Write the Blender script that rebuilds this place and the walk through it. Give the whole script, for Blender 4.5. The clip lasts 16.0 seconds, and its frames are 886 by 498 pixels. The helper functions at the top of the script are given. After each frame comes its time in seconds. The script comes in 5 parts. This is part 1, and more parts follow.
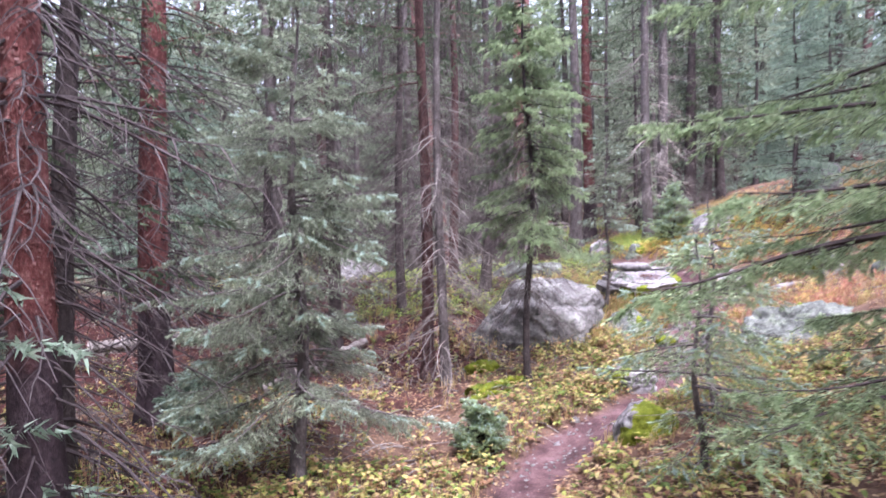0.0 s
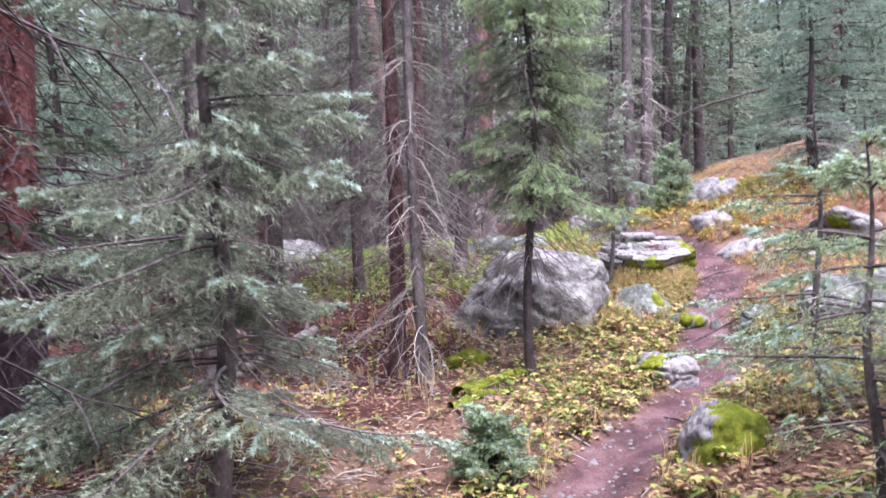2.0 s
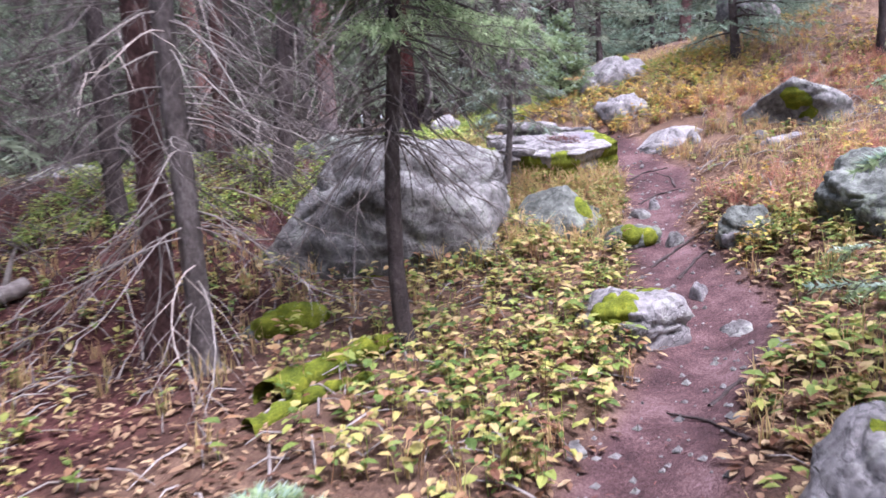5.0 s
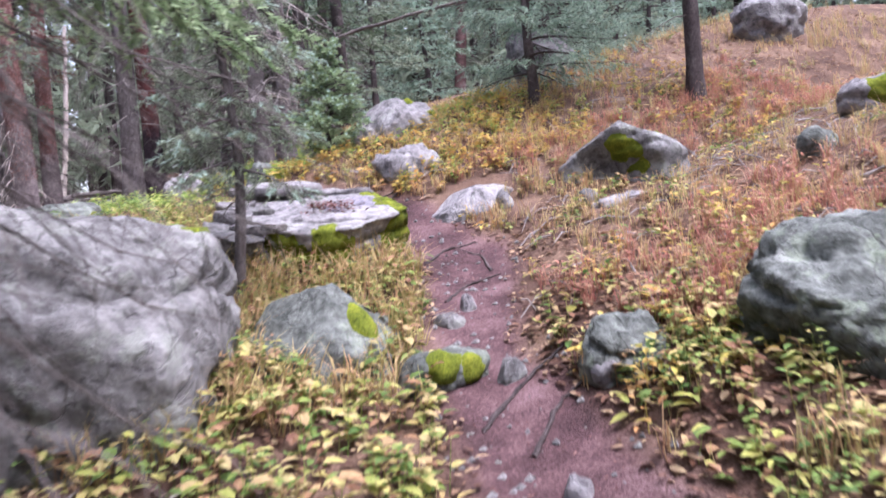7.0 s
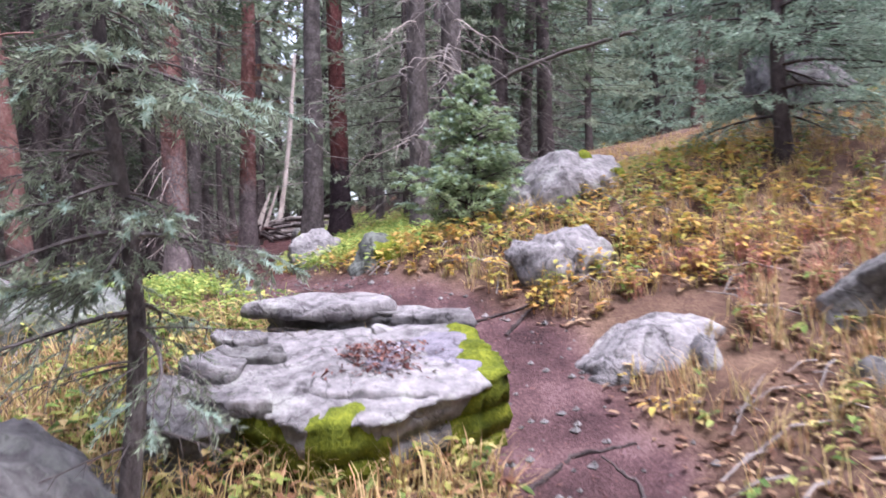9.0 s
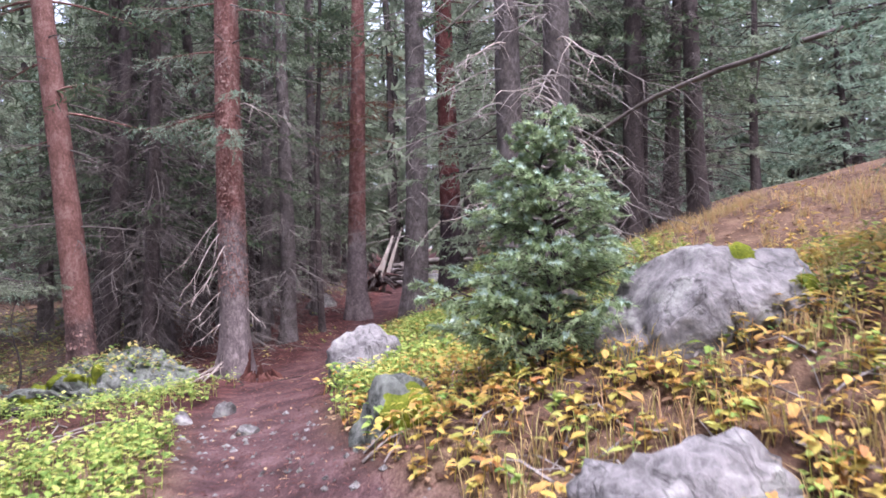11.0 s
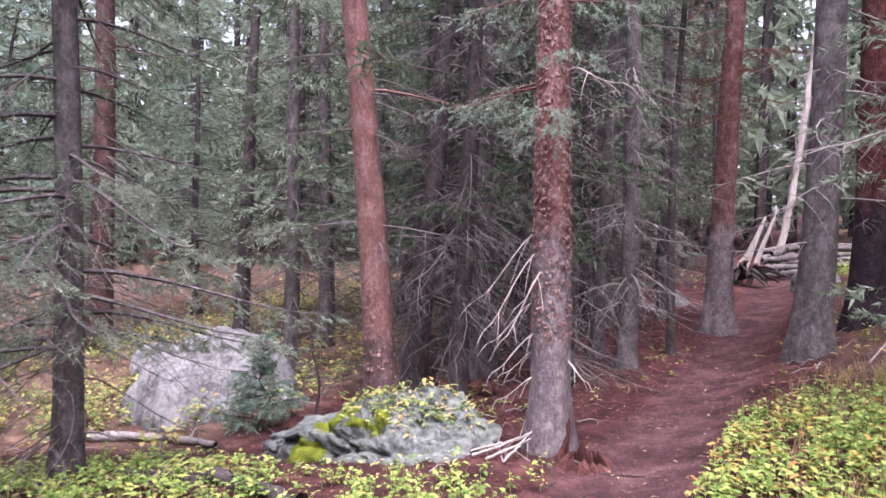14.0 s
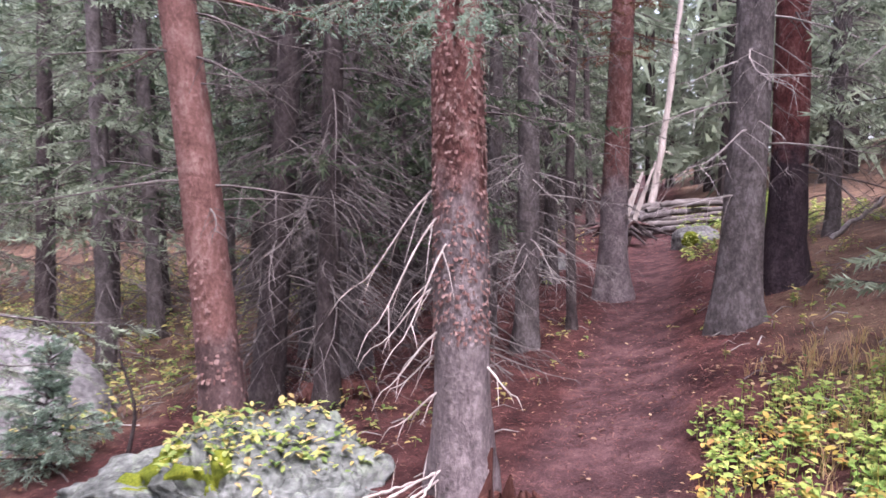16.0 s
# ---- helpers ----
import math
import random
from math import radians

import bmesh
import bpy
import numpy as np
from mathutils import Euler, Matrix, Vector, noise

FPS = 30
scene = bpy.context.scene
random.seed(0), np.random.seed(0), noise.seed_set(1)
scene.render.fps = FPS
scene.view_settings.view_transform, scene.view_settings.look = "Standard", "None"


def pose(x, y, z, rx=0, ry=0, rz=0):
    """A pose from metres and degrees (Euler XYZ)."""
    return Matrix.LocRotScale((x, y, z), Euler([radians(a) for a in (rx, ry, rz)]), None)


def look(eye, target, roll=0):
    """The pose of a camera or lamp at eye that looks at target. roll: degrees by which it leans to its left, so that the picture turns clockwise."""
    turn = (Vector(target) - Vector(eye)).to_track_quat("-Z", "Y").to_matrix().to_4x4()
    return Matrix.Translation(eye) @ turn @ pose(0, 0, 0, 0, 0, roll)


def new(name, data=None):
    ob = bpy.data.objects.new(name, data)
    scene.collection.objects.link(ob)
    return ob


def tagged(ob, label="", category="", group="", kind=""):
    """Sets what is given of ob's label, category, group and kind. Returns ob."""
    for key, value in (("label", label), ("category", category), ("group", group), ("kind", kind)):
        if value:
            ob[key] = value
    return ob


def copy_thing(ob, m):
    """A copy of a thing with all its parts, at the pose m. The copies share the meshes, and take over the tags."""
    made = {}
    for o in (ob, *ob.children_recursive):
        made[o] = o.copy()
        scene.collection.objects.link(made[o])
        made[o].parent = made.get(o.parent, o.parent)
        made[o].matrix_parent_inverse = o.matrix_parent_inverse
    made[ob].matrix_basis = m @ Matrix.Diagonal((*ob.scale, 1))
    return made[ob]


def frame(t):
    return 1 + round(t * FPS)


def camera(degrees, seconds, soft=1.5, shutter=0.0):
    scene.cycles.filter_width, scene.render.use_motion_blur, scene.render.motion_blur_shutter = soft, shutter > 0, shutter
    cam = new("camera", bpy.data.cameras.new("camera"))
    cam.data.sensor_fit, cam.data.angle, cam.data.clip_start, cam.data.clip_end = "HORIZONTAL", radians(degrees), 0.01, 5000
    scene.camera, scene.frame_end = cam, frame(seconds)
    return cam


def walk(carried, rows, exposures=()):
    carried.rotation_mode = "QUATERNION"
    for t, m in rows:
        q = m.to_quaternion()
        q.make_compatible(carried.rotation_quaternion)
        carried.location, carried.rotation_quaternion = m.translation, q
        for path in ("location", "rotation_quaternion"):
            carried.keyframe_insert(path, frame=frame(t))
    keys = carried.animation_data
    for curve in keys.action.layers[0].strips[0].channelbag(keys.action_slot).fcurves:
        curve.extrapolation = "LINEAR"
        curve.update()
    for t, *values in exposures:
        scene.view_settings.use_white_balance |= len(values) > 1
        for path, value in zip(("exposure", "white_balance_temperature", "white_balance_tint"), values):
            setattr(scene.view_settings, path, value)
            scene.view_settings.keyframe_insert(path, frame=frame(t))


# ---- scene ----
cam = camera(63.4, 16.0, soft=1.6, shutter=0.35)
ROWS = [
    (0, 0.121, -0.091, 1.5, 0.49, -0.38, -0.89),
    (0.5, 0.004, 0.545, 1.425, 1.8, -2.58, -1.05),
    (1, -0.113, 1.118, 1.362, -3.68, -0.85, -1.37),
    (1.5, -0.141, 1.652, 1.272, -3.39, -0.26, -1.0),
    (2, -0.223, 2.125, 1.111, -3.97, -0.9, -1.49),
    (2.5, -0.17, 2.614, 0.96, -5.86, -4.17, -3.35),
    (3, -0.068, 3.142, 0.834, -6.66, -6.39, -3.24),
    (5.5, 0.433, 5.937, 0.657, -21.04, -6.31, -3.48),
    (6, 0.647, 6.464, 0.689, -27.91, -6.77, -4.0),
    (6.5, 0.97, 6.947, 0.712, -33.55, -5.96, -5.06),
    (7, 1.421, 7.465, 0.789, -32.94, -2.89, -4.81),
    (7.5, 1.928, 8.007, 0.923, -33.65, -0.26, -5.02),
    (8, 2.435, 8.348, 0.981, -31.85, 0.45, -3.29),
    (8.5, 2.801, 8.681, 1.164, -22.09, -0.09, -1.73),
    (9, 3.009, 9.19, 1.341, -15.0, -0.26, -1.03),
    (11.5, 4.154, 11.5, 2.092, 0.95, 2.16, -0.78),
    (12, 4.189, 11.901, 2.247, 6.7, 0.88, -0.0),
    (12.5, 4.125, 12.346, 2.348, 15.41, -0.31, 1.04),
    (13, 4.028, 12.791, 2.501, 22.23, -1.29, 1.66),
    (13.5, 3.79, 13.194, 2.595, 23.92, -0.94, 1.86),
    (14, 3.602, 13.572, 2.61, 24.17, -1.91, 1.65),
    (14.5, 3.433, 14.018, 2.645, 21.52, -0.97, 1.26),
    (15, 3.155, 14.436, 2.615, 17.76, -1.46, 1.19),
    (15.5, 3.009, 14.801, 2.601, 15.82, -3.97, 0.77),
    (16, 2.858, 15.187, 2.549, 12.77, -4.58, 0.42),
]
walk(cam, [(t, pose(x, y, z, 0, 0, yaw) @ pose(0, 0, 0, 90 + pitch) @ pose(0, 0, 0, 0, 0, roll)) for t, x, y, z, yaw, pitch, roll in ROWS],
     exposures=[(0.0, 2.5, 5750, 26), (3.0, 2.45, 5750, 26), (5.5, 2.17, 5650, 24), (6.3, 2.2, 5650, 24), (9.0, 2.08, 5800, 23), (11.5, 2.1, 5850, 25), (14.0, 2.32, 5850, 30), (16.0, 2.42, 5950, 29)])

# ---- light: a bright overcast sky with a weak, very wide sun ----
world = bpy.data.worlds.new("overcast_sky")
scene.world = world
world.use_nodes = True
wn, wl = world.node_tree.nodes, world.node_tree.links
sky = wn.new("ShaderNodeTexSky")
sky.sky_type, sky.sun_disc, sky.sun_elevation, sky.sun_rotation = "NISHITA", False, radians(68), radians(155)
sky.air_density, sky.dust_density, sky.ozone_density = 1.0, 4.0, 1.0
pale = wn.new("ShaderNodeHueSaturation")
pale.inputs["Saturation"].default_value = 0.45
wl.new(sky.outputs[0], pale.inputs["Color"])
wl.new(pale.outputs[0], wn["Background"].inputs["Color"])
wn["Background"].inputs["Strength"].default_value = 0.15
sun = new("sun", bpy.data.lights.new("sun", "SUN"))
sun.data.energy, sun.data.angle, sun.data.color = 1.5, radians(24), (1.0, 0.96, 0.9)
sun.matrix_world = look((0, 0, 30), (-5, 11, 0))

# ---- materials ----
def material(name, colours, scale=4.0, fine=30.0, rough=0.85, bump=0.3, stretch=(1, 1, 1), island=0.0, detail=6.0, spec=0.15, thin=0.4):
    """Noise at two scales through a colour ramp, with relief; island: how far single pieces differ; thin: light let through."""
    m = bpy.data.materials.new(name)
    m.use_nodes = True
    n, l = m.node_tree.nodes, m.node_tree.links
    b = n["Principled BSDF"]
    b.inputs["Roughness"].default_value = rough
    b.inputs["Specular IOR Level"].default_value = spec
    co, mp = n.new("ShaderNodeTexCoord"), n.new("ShaderNodeMapping")
    mp.inputs["Scale"].default_value = stretch
    l.new(co.outputs["Object"], mp.inputs["Vector"])
    big, small = n.new("ShaderNodeTexNoise"), n.new("ShaderNodeTexNoise")
    for node, s in ((big, scale), (small, fine)):
        node.inputs["Scale"].default_value, node.inputs["Detail"].default_value = s, detail
        node.inputs["Roughness"].default_value = 0.65
        l.new(mp.outputs[0], node.inputs["Vector"])
    mix = n.new("ShaderNodeMath")
    mix.operation = "MULTIPLY_ADD"
    mix.inputs[1].default_value = 0.45
    l.new(small.outputs["Fac"], mix.inputs[0])
    half = n.new("ShaderNodeMath")
    half.operation = "MULTIPLY"
    half.inputs[1].default_value = 0.55
    l.new(big.outputs["Fac"], half.inputs[0])
    l.new(half.outputs[0], mix.inputs[2])
    fac = mix.outputs[0]
    if island:
        geo, shift = n.new("ShaderNodeNewGeometry"), n.new("ShaderNodeMath")
        shift.operation = "MULTIPLY_ADD"
        shift.inputs[1].default_value = island
        l.new(geo.outputs["Random Per Island"], shift.inputs[0])
        off = n.new("ShaderNodeMath")
        off.operation = "SUBTRACT"
        off.inputs[1].default_value = island / 2
        l.new(fac, off.inputs[0])
        l.new(off.outputs[0], shift.inputs[2])
        fac = shift.outputs[0]
    ramp = n.new("ShaderNodeValToRGB")
    e = ramp.color_ramp.elements
    while len(e) < len(colours):
        e.new(0.5)
    for i, c in enumerate(colours):
        e[i].position = (0.33 + 0.34 * i / max(1, len(colours) - 1)) if not island else i / max(1, len(colours) - 1)
        e[i].color = (*c, 1)
    l.new(fac, ramp.inputs["Fac"])
    l.new(ramp.outputs[0], b.inputs["Base Color"])
    if island and thin:
        tr, both = n.new("ShaderNodeBsdfTranslucent"), n.new("ShaderNodeMixShader")
        both.inputs[0].default_value = thin
        l.new(ramp.outputs[0], tr.inputs["Color"])
        l.new(b.outputs[0], both.inputs[1])
        l.new(tr.outputs[0], both.inputs[2])
        l.new(both.outputs[0], n["Material Output"].inputs["Surface"])
    if bump:
        bm_ = n.new("ShaderNodeBump")
        bm_.inputs["Strength"].default_value, bm_.inputs["Distance"].default_value = bump, 0.03
        l.new(mix.outputs[0], bm_.inputs["Height"])
        l.new(bm_.outputs[0], b.inputs["Normal"])
    return m


BARK_RED = material("bark_red", [(0.02, 0.012, 0.012), (0.075, 0.038, 0.036), (0.165, 0.105, 0.098)], 9, 40, 0.85, 1.0, (1, 1, 0.7))
BARK_FLAKE = material("bark_flake", [(0.09, 0.042, 0.037), (0.17, 0.095, 0.084), (0.28, 0.19, 0.17)], 5, 30, 0.85, 0.3, island=0.7, thin=0)


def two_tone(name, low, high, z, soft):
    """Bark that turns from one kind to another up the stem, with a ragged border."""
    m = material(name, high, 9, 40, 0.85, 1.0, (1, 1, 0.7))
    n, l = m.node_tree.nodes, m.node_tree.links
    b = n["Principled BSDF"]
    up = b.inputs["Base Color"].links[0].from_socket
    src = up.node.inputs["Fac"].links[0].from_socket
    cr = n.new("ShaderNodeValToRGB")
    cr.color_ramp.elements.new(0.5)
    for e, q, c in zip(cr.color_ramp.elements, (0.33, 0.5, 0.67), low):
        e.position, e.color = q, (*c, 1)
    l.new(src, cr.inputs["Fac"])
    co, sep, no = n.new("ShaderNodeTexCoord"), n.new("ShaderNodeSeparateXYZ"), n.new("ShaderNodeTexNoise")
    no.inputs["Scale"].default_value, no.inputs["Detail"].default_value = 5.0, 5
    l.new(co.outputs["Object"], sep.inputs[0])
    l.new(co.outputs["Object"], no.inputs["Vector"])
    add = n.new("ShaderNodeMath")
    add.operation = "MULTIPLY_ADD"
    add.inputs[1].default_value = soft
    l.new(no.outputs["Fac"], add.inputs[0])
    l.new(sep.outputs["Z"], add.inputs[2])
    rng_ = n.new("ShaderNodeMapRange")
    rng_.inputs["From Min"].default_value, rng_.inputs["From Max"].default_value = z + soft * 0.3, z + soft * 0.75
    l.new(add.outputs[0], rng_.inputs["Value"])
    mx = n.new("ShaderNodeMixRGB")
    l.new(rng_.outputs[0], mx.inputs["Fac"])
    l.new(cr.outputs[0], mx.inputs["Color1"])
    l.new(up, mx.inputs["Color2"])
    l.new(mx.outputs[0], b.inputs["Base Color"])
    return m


BARK_BIG = two_tone("bark_red_over_grey", [(0.045, 0.037, 0.038), (0.15, 0.12, 0.122), (0.3, 0.25, 0.25)], [(0.045, 0.021, 0.019), (0.15, 0.066, 0.058), (0.32, 0.21, 0.19)], 1.65, 0.9)
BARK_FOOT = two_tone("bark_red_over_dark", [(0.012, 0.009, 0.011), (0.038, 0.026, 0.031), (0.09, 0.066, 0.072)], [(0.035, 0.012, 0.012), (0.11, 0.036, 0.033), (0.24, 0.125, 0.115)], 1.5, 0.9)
BARK_FLAKE_DARK = material("bark_flake_dark", [(0.05, 0.02, 0.018), (0.11, 0.045, 0.04), (0.24, 0.15, 0.14)], 5, 30, 0.85, 0.3, island=0.7, thin=0)
BARK_ORANGE = two_tone("bark_orange_over_grey", [(0.03, 0.02, 0.02), (0.09, 0.055, 0.052), (0.18, 0.13, 0.125)], [(0.07, 0.033, 0.028), (0.17, 0.085, 0.074), (0.29, 0.19, 0.17)], 0.9, 0.5)
BARK_GREY = material("bark_grey", [(0.026, 0.022, 0.022), (0.09, 0.076, 0.074), (0.2, 0.178, 0.175)], 9, 42, 0.9, 0.9, (1, 1, 0.6))
BARK_DARK = material("bark_dark", [(0.015, 0.012, 0.012), (0.05, 0.039, 0.038), (0.11, 0.09, 0.088)], 9, 42, 0.9, 0.9, (1, 1, 0.6))
DEAD = material("dead_wood", [(0.09, 0.075, 0.07), (0.2, 0.175, 0.165), (0.36, 0.33, 0.31)], 3, 30, 0.9, 0.3)
DEAD_DARK = material("dead_twig", [(0.05, 0.04, 0.04), (0.1, 0.085, 0.08), (0.17, 0.15, 0.14)], 3, 30, 0.9, 0.2)
TWIG_DARK = material("dark_twig", [(0.022, 0.017, 0.018), (0.05, 0.04, 0.041), (0.1, 0.085, 0.085)], 3, 30, 0.9, 0.2)
PALE_WOOD = material("weathered_wood", [(0.2, 0.155, 0.135), (0.34, 0.29, 0.265), (0.5, 0.45, 0.41)], 6, 40, 0.8, 0.4, (1, 1, 0.1))
NEEDLE = material("needles_green", [(0.022, 0.034, 0.021), (0.052, 0.074, 0.044), (0.105, 0.135, 0.08), (0.2, 0.235, 0.145)], 2, 9, 0.6, 0, island=0.5)
NEEDLE_BLUE = material("needles_blue_green", [(0.065, 0.105, 0.075), (0.165, 0.24, 0.175), (0.3, 0.39, 0.3), (0.5, 0.58, 0.48)], 2, 9, 0.6, 0, island=0.5)
NEEDLE_BRIGHT = material("needles_bright_green", [(0.095, 0.145, 0.07), (0.21, 0.295, 0.15), (0.37, 0.46, 0.27), (0.52, 0.6, 0.39)], 2, 9, 0.6, 0, island=0.5)
NEEDLE_GREY = material("needles_grey_green", [(0.085, 0.095, 0.068), (0.175, 0.205, 0.145), (0.29, 0.345, 0.245), (0.44, 0.5, 0.38)], 2, 9, 0.7, 0, island=0.5)
NEEDLE_BROWN = material("needles_brown", [(0.06, 0.035, 0.025), (0.14, 0.07, 0.045), (0.22, 0.12, 0.07)], 2, 9, 0.7, 0, island=0.5)
# waxy pale tips, with the light from above on them put into the colour
NEEDLE_LIT_TIP = material("needles_lit_tips", [(0.15, 0.24, 0.19), (0.3, 0.41, 0.34), (0.46, 0.56, 0.48), (0.62, 0.7, 0.62)], 2, 9, 0.6, 0, island=0.5)
MOSS = material("moss", [(0.025, 0.038, 0.006), (0.1, 0.12, 0.012), (0.24, 0.25, 0.025)], 9, 90, 1.0, 0.8)
LEAF = material("leaf_yellow_green", [(0.07, 0.12, 0.032), (0.17, 0.23, 0.055), (0.34, 0.33, 0.09), (0.44, 0.36, 0.17), (0.31, 0.18, 0.1), (0.14, 0.065, 0.04)], 2, 9, 0.55, 0, island=1.0)
LEAF_GREEN = material("leaf_green", [(0.06, 0.11, 0.03), (0.15, 0.22, 0.06), (0.29, 0.33, 0.1), (0.46, 0.38, 0.14), (0.3, 0.2, 0.1)], 2, 9, 0.5, 0, island=0.9)
LEAF_BILBERRY = material("leaf_bilberry", [(0.08, 0.15, 0.035), (0.19, 0.29, 0.065), (0.33, 0.41, 0.11), (0.48, 0.46, 0.14)], 2, 9, 0.5, 0, island=0.9)
LEAF_GOLD = material("leaf_gold", [(0.28, 0.28, 0.07), (0.46, 0.37, 0.09), (0.52, 0.33, 0.1), (0.38, 0.18, 0.08)], 2, 9, 0.6, 0, island=0.9)
GRASS_DRY = material("dry_grass", [(0.24, 0.25, 0.09), (0.42, 0.34, 0.15), (0.46, 0.31, 0.17), (0.38, 0.18, 0.1)], 0.6, 9, 0.7, 0, island=0.7)
GRASS_RED = material("red_herbs", [(0.4, 0.28, 0.17), (0.4, 0.19, 0.14), (0.32, 0.11, 0.1)], 0.8, 9, 0.7, 0, island=0.8)
LITTER = material("leaf_litter", [(0.06, 0.032, 0.024), (0.16, 0.085, 0.058), (0.3, 0.2, 0.125), (0.42, 0.32, 0.19)], 2, 9, 0.8, 0, island=0.9)
NEEDLE_LITTER = material("needle_litter", [(0.022, 0.008, 0.008), (0.08, 0.03, 0.026), (0.16, 0.07, 0.058), (0.26, 0.15, 0.125)], 2, 9, 0.8, 0, island=0.9)


def rock_material(name, light, mid, dark, patch):
    """Granite: mineral grain, broad weathering, pale lichen crusts."""
    m = material(name, [dark, mid, light], 2.4, 19, 0.9, 0.9, detail=10)
    n, l = m.node_tree.nodes, m.node_tree.links
    b = n["Principled BSDF"]
    base = b.inputs["Base Color"].links[0].from_socket
    co = n.new("ShaderNodeTexCoord")
    no = n.new("ShaderNodeTexNoise")
    no.inputs["Scale"].default_value, no.inputs["Detail"].default_value, no.inputs["Roughness"].default_value = 5.0, 10, 0.75
    l.new(co.outputs["Object"], no.inputs["Vector"])
    cr = n.new("ShaderNodeValToRGB")
    cr.color_ramp.elements[0].position, cr.color_ramp.elements[1].position = 0.54, 0.6
    l.new(no.outputs["Fac"], cr.inputs["Fac"])
    mx = n.new("ShaderNodeMixRGB")
    mx.inputs["Color2"].default_value = (*patch, 1)
    sc = n.new("ShaderNodeMath")
    sc.operation = "MULTIPLY"
    sc.inputs[1].default_value = 0.6
    l.new(cr.outputs[0], sc.inputs[0])
    l.new(sc.outputs[0], mx.inputs["Fac"])
    l.new(base, mx.inputs["Color1"])
    vein = n.new("ShaderNodeTexNoise")
    vein.inputs["Scale"].default_value, vein.inputs["Detail"].default_value, vein.inputs["Distortion"].default_value = 3.2, 8, 0.6
    l.new(co.outputs["Object"], vein.inputs["Vector"])
    vr = n.new("ShaderNodeValToRGB")
    vr.color_ramp.elements[0].position, vr.color_ramp.elements[1].position = 0.485, 0.515
    mid_ = vr.color_ramp.elements.new(0.5)
    vr.color_ramp.elements[0].color = vr.color_ramp.elements[2].color = (1, 1, 1, 1)
    mid_.color = (0.28, 0.27, 0.27, 1)
    l.new(vein.outputs["Fac"], vr.inputs["Fac"])
    dk = n.new("ShaderNodeMixRGB")
    dk.blend_type = "MULTIPLY"
    dk.inputs["Fac"].default_value = 0.5
    l.new(mx.outputs[0], dk.inputs["Color1"])
    l.new(vr.outputs[0], dk.inputs["Color2"])
    l.new(dk.outputs[0], b.inputs["Base Color"])
    old = b.inputs["Normal"].links[0].from_node
    old.inputs["Distance"].default_value = 0.035
    grain = [x for x in n if x.bl_idname == "ShaderNodeTexNoise" and abs(x.inputs["Scale"].default_value - 19) < 0.1][0]
    l.new(grain.outputs["Fac"], old.inputs["Height"])
    deep = n.new("ShaderNodeBump")
    deep.inputs["Strength"].default_value, deep.inputs["Distance"].default_value = 0.5, 0.03
    l.new(vr.outputs[0], deep.inputs["Height"])
    l.new(old.outputs[0], deep.inputs["Normal"])
    l.new(deep.outputs[0], b.inputs["Normal"])
    return m


ROCK = rock_material("granite_grey", (0.27, 0.26, 0.257), (0.145, 0.138, 0.137), (0.036, 0.034, 0.034), (0.23, 0.24, 0.21))
ROCK_GREEN = rock_material("granite_lichen", (0.23, 0.236, 0.222), (0.11, 0.117, 0.106), (0.03, 0.033, 0.03), (0.21, 0.245, 0.18))
ROCK_PALE = rock_material("granite_pale", (0.32, 0.3, 0.304), (0.19, 0.178, 0.182), (0.06, 0.056, 0.058), (0.28, 0.285, 0.26))


def ground_material():
    m = material("forest_floor", [(0.028, 0.016, 0.013), (0.095, 0.056, 0.04), (0.22, 0.15, 0.1)], 3, 80, 0.95, 1.0, detail=9)
    n, l = m.node_tree.nodes, m.node_tree.links
    b = n["Principled BSDF"]
    base = b.inputs["Base Color"].links[0].from_socket
    blend = [x for x in n if x.bl_idname == "ShaderNodeMath" and x.operation == "MULTIPLY_ADD"][0]
    for attr, cols in (("needles", [(0.012, 0.005, 0.005), (0.05, 0.018, 0.017), (0.14, 0.06, 0.053)]), ("trail", [(0.022, 0.012, 0.013), (0.075, 0.04, 0.042), (0.175, 0.11, 0.112)])):
        at = n.new("ShaderNodeAttribute")
        at.attribute_name = attr
        at.name = attr
        cr = n.new("ShaderNodeValToRGB")
        cr.color_ramp.elements.new(0.5)
        for e, p, c in zip(cr.color_ramp.elements, (0.38, 0.5, 0.64), cols):
            e.position, e.color = p, (*c, 1)
        l.new(blend.outputs[0], cr.inputs["Fac"])
        mx = n.new("ShaderNodeMixRGB")
        l.new(at.outputs["Fac"], mx.inputs["Fac"])
        l.new(base, mx.inputs["Color1"])
        l.new(cr.outputs[0], mx.inputs["Color2"])
        base = mx.outputs[0]
    l.new(base, b.inputs["Base Color"])
    return m


# ---- mesh helpers ----
rng = np.random.default_rng(7)


def mesh_of(name, verts, tris, mat, smooth=False):
    """A mesh from vertex and triangle arrays."""
    me = bpy.data.meshes.new(name)
    v, f = np.asarray(verts, np.float32), np.asarray(tris, np.int32)
    me.vertices.add(len(v))
    me.vertices.foreach_set("co", v.ravel())
    me.loops.add(f.size)
    me.loops.foreach_set("vertex_index", f.ravel())
    me.polygons.add(len(f))
    me.polygons.foreach_set("loop_start", np.arange(0, f.size, f.shape[1], dtype=np.int32))
    me.polygons.foreach_set("use_smooth", np.full(len(f), smooth))
    me.update(calc_edges=True)
    me.materials.append(mat)
    return me


def part(name, verts, tris, mat, parent, label="", smooth=False, kind=""):
    ob = new(name, mesh_of(name, verts, tris, mat, smooth))
    ob.parent = parent
    return tagged(ob, label, kind=kind)


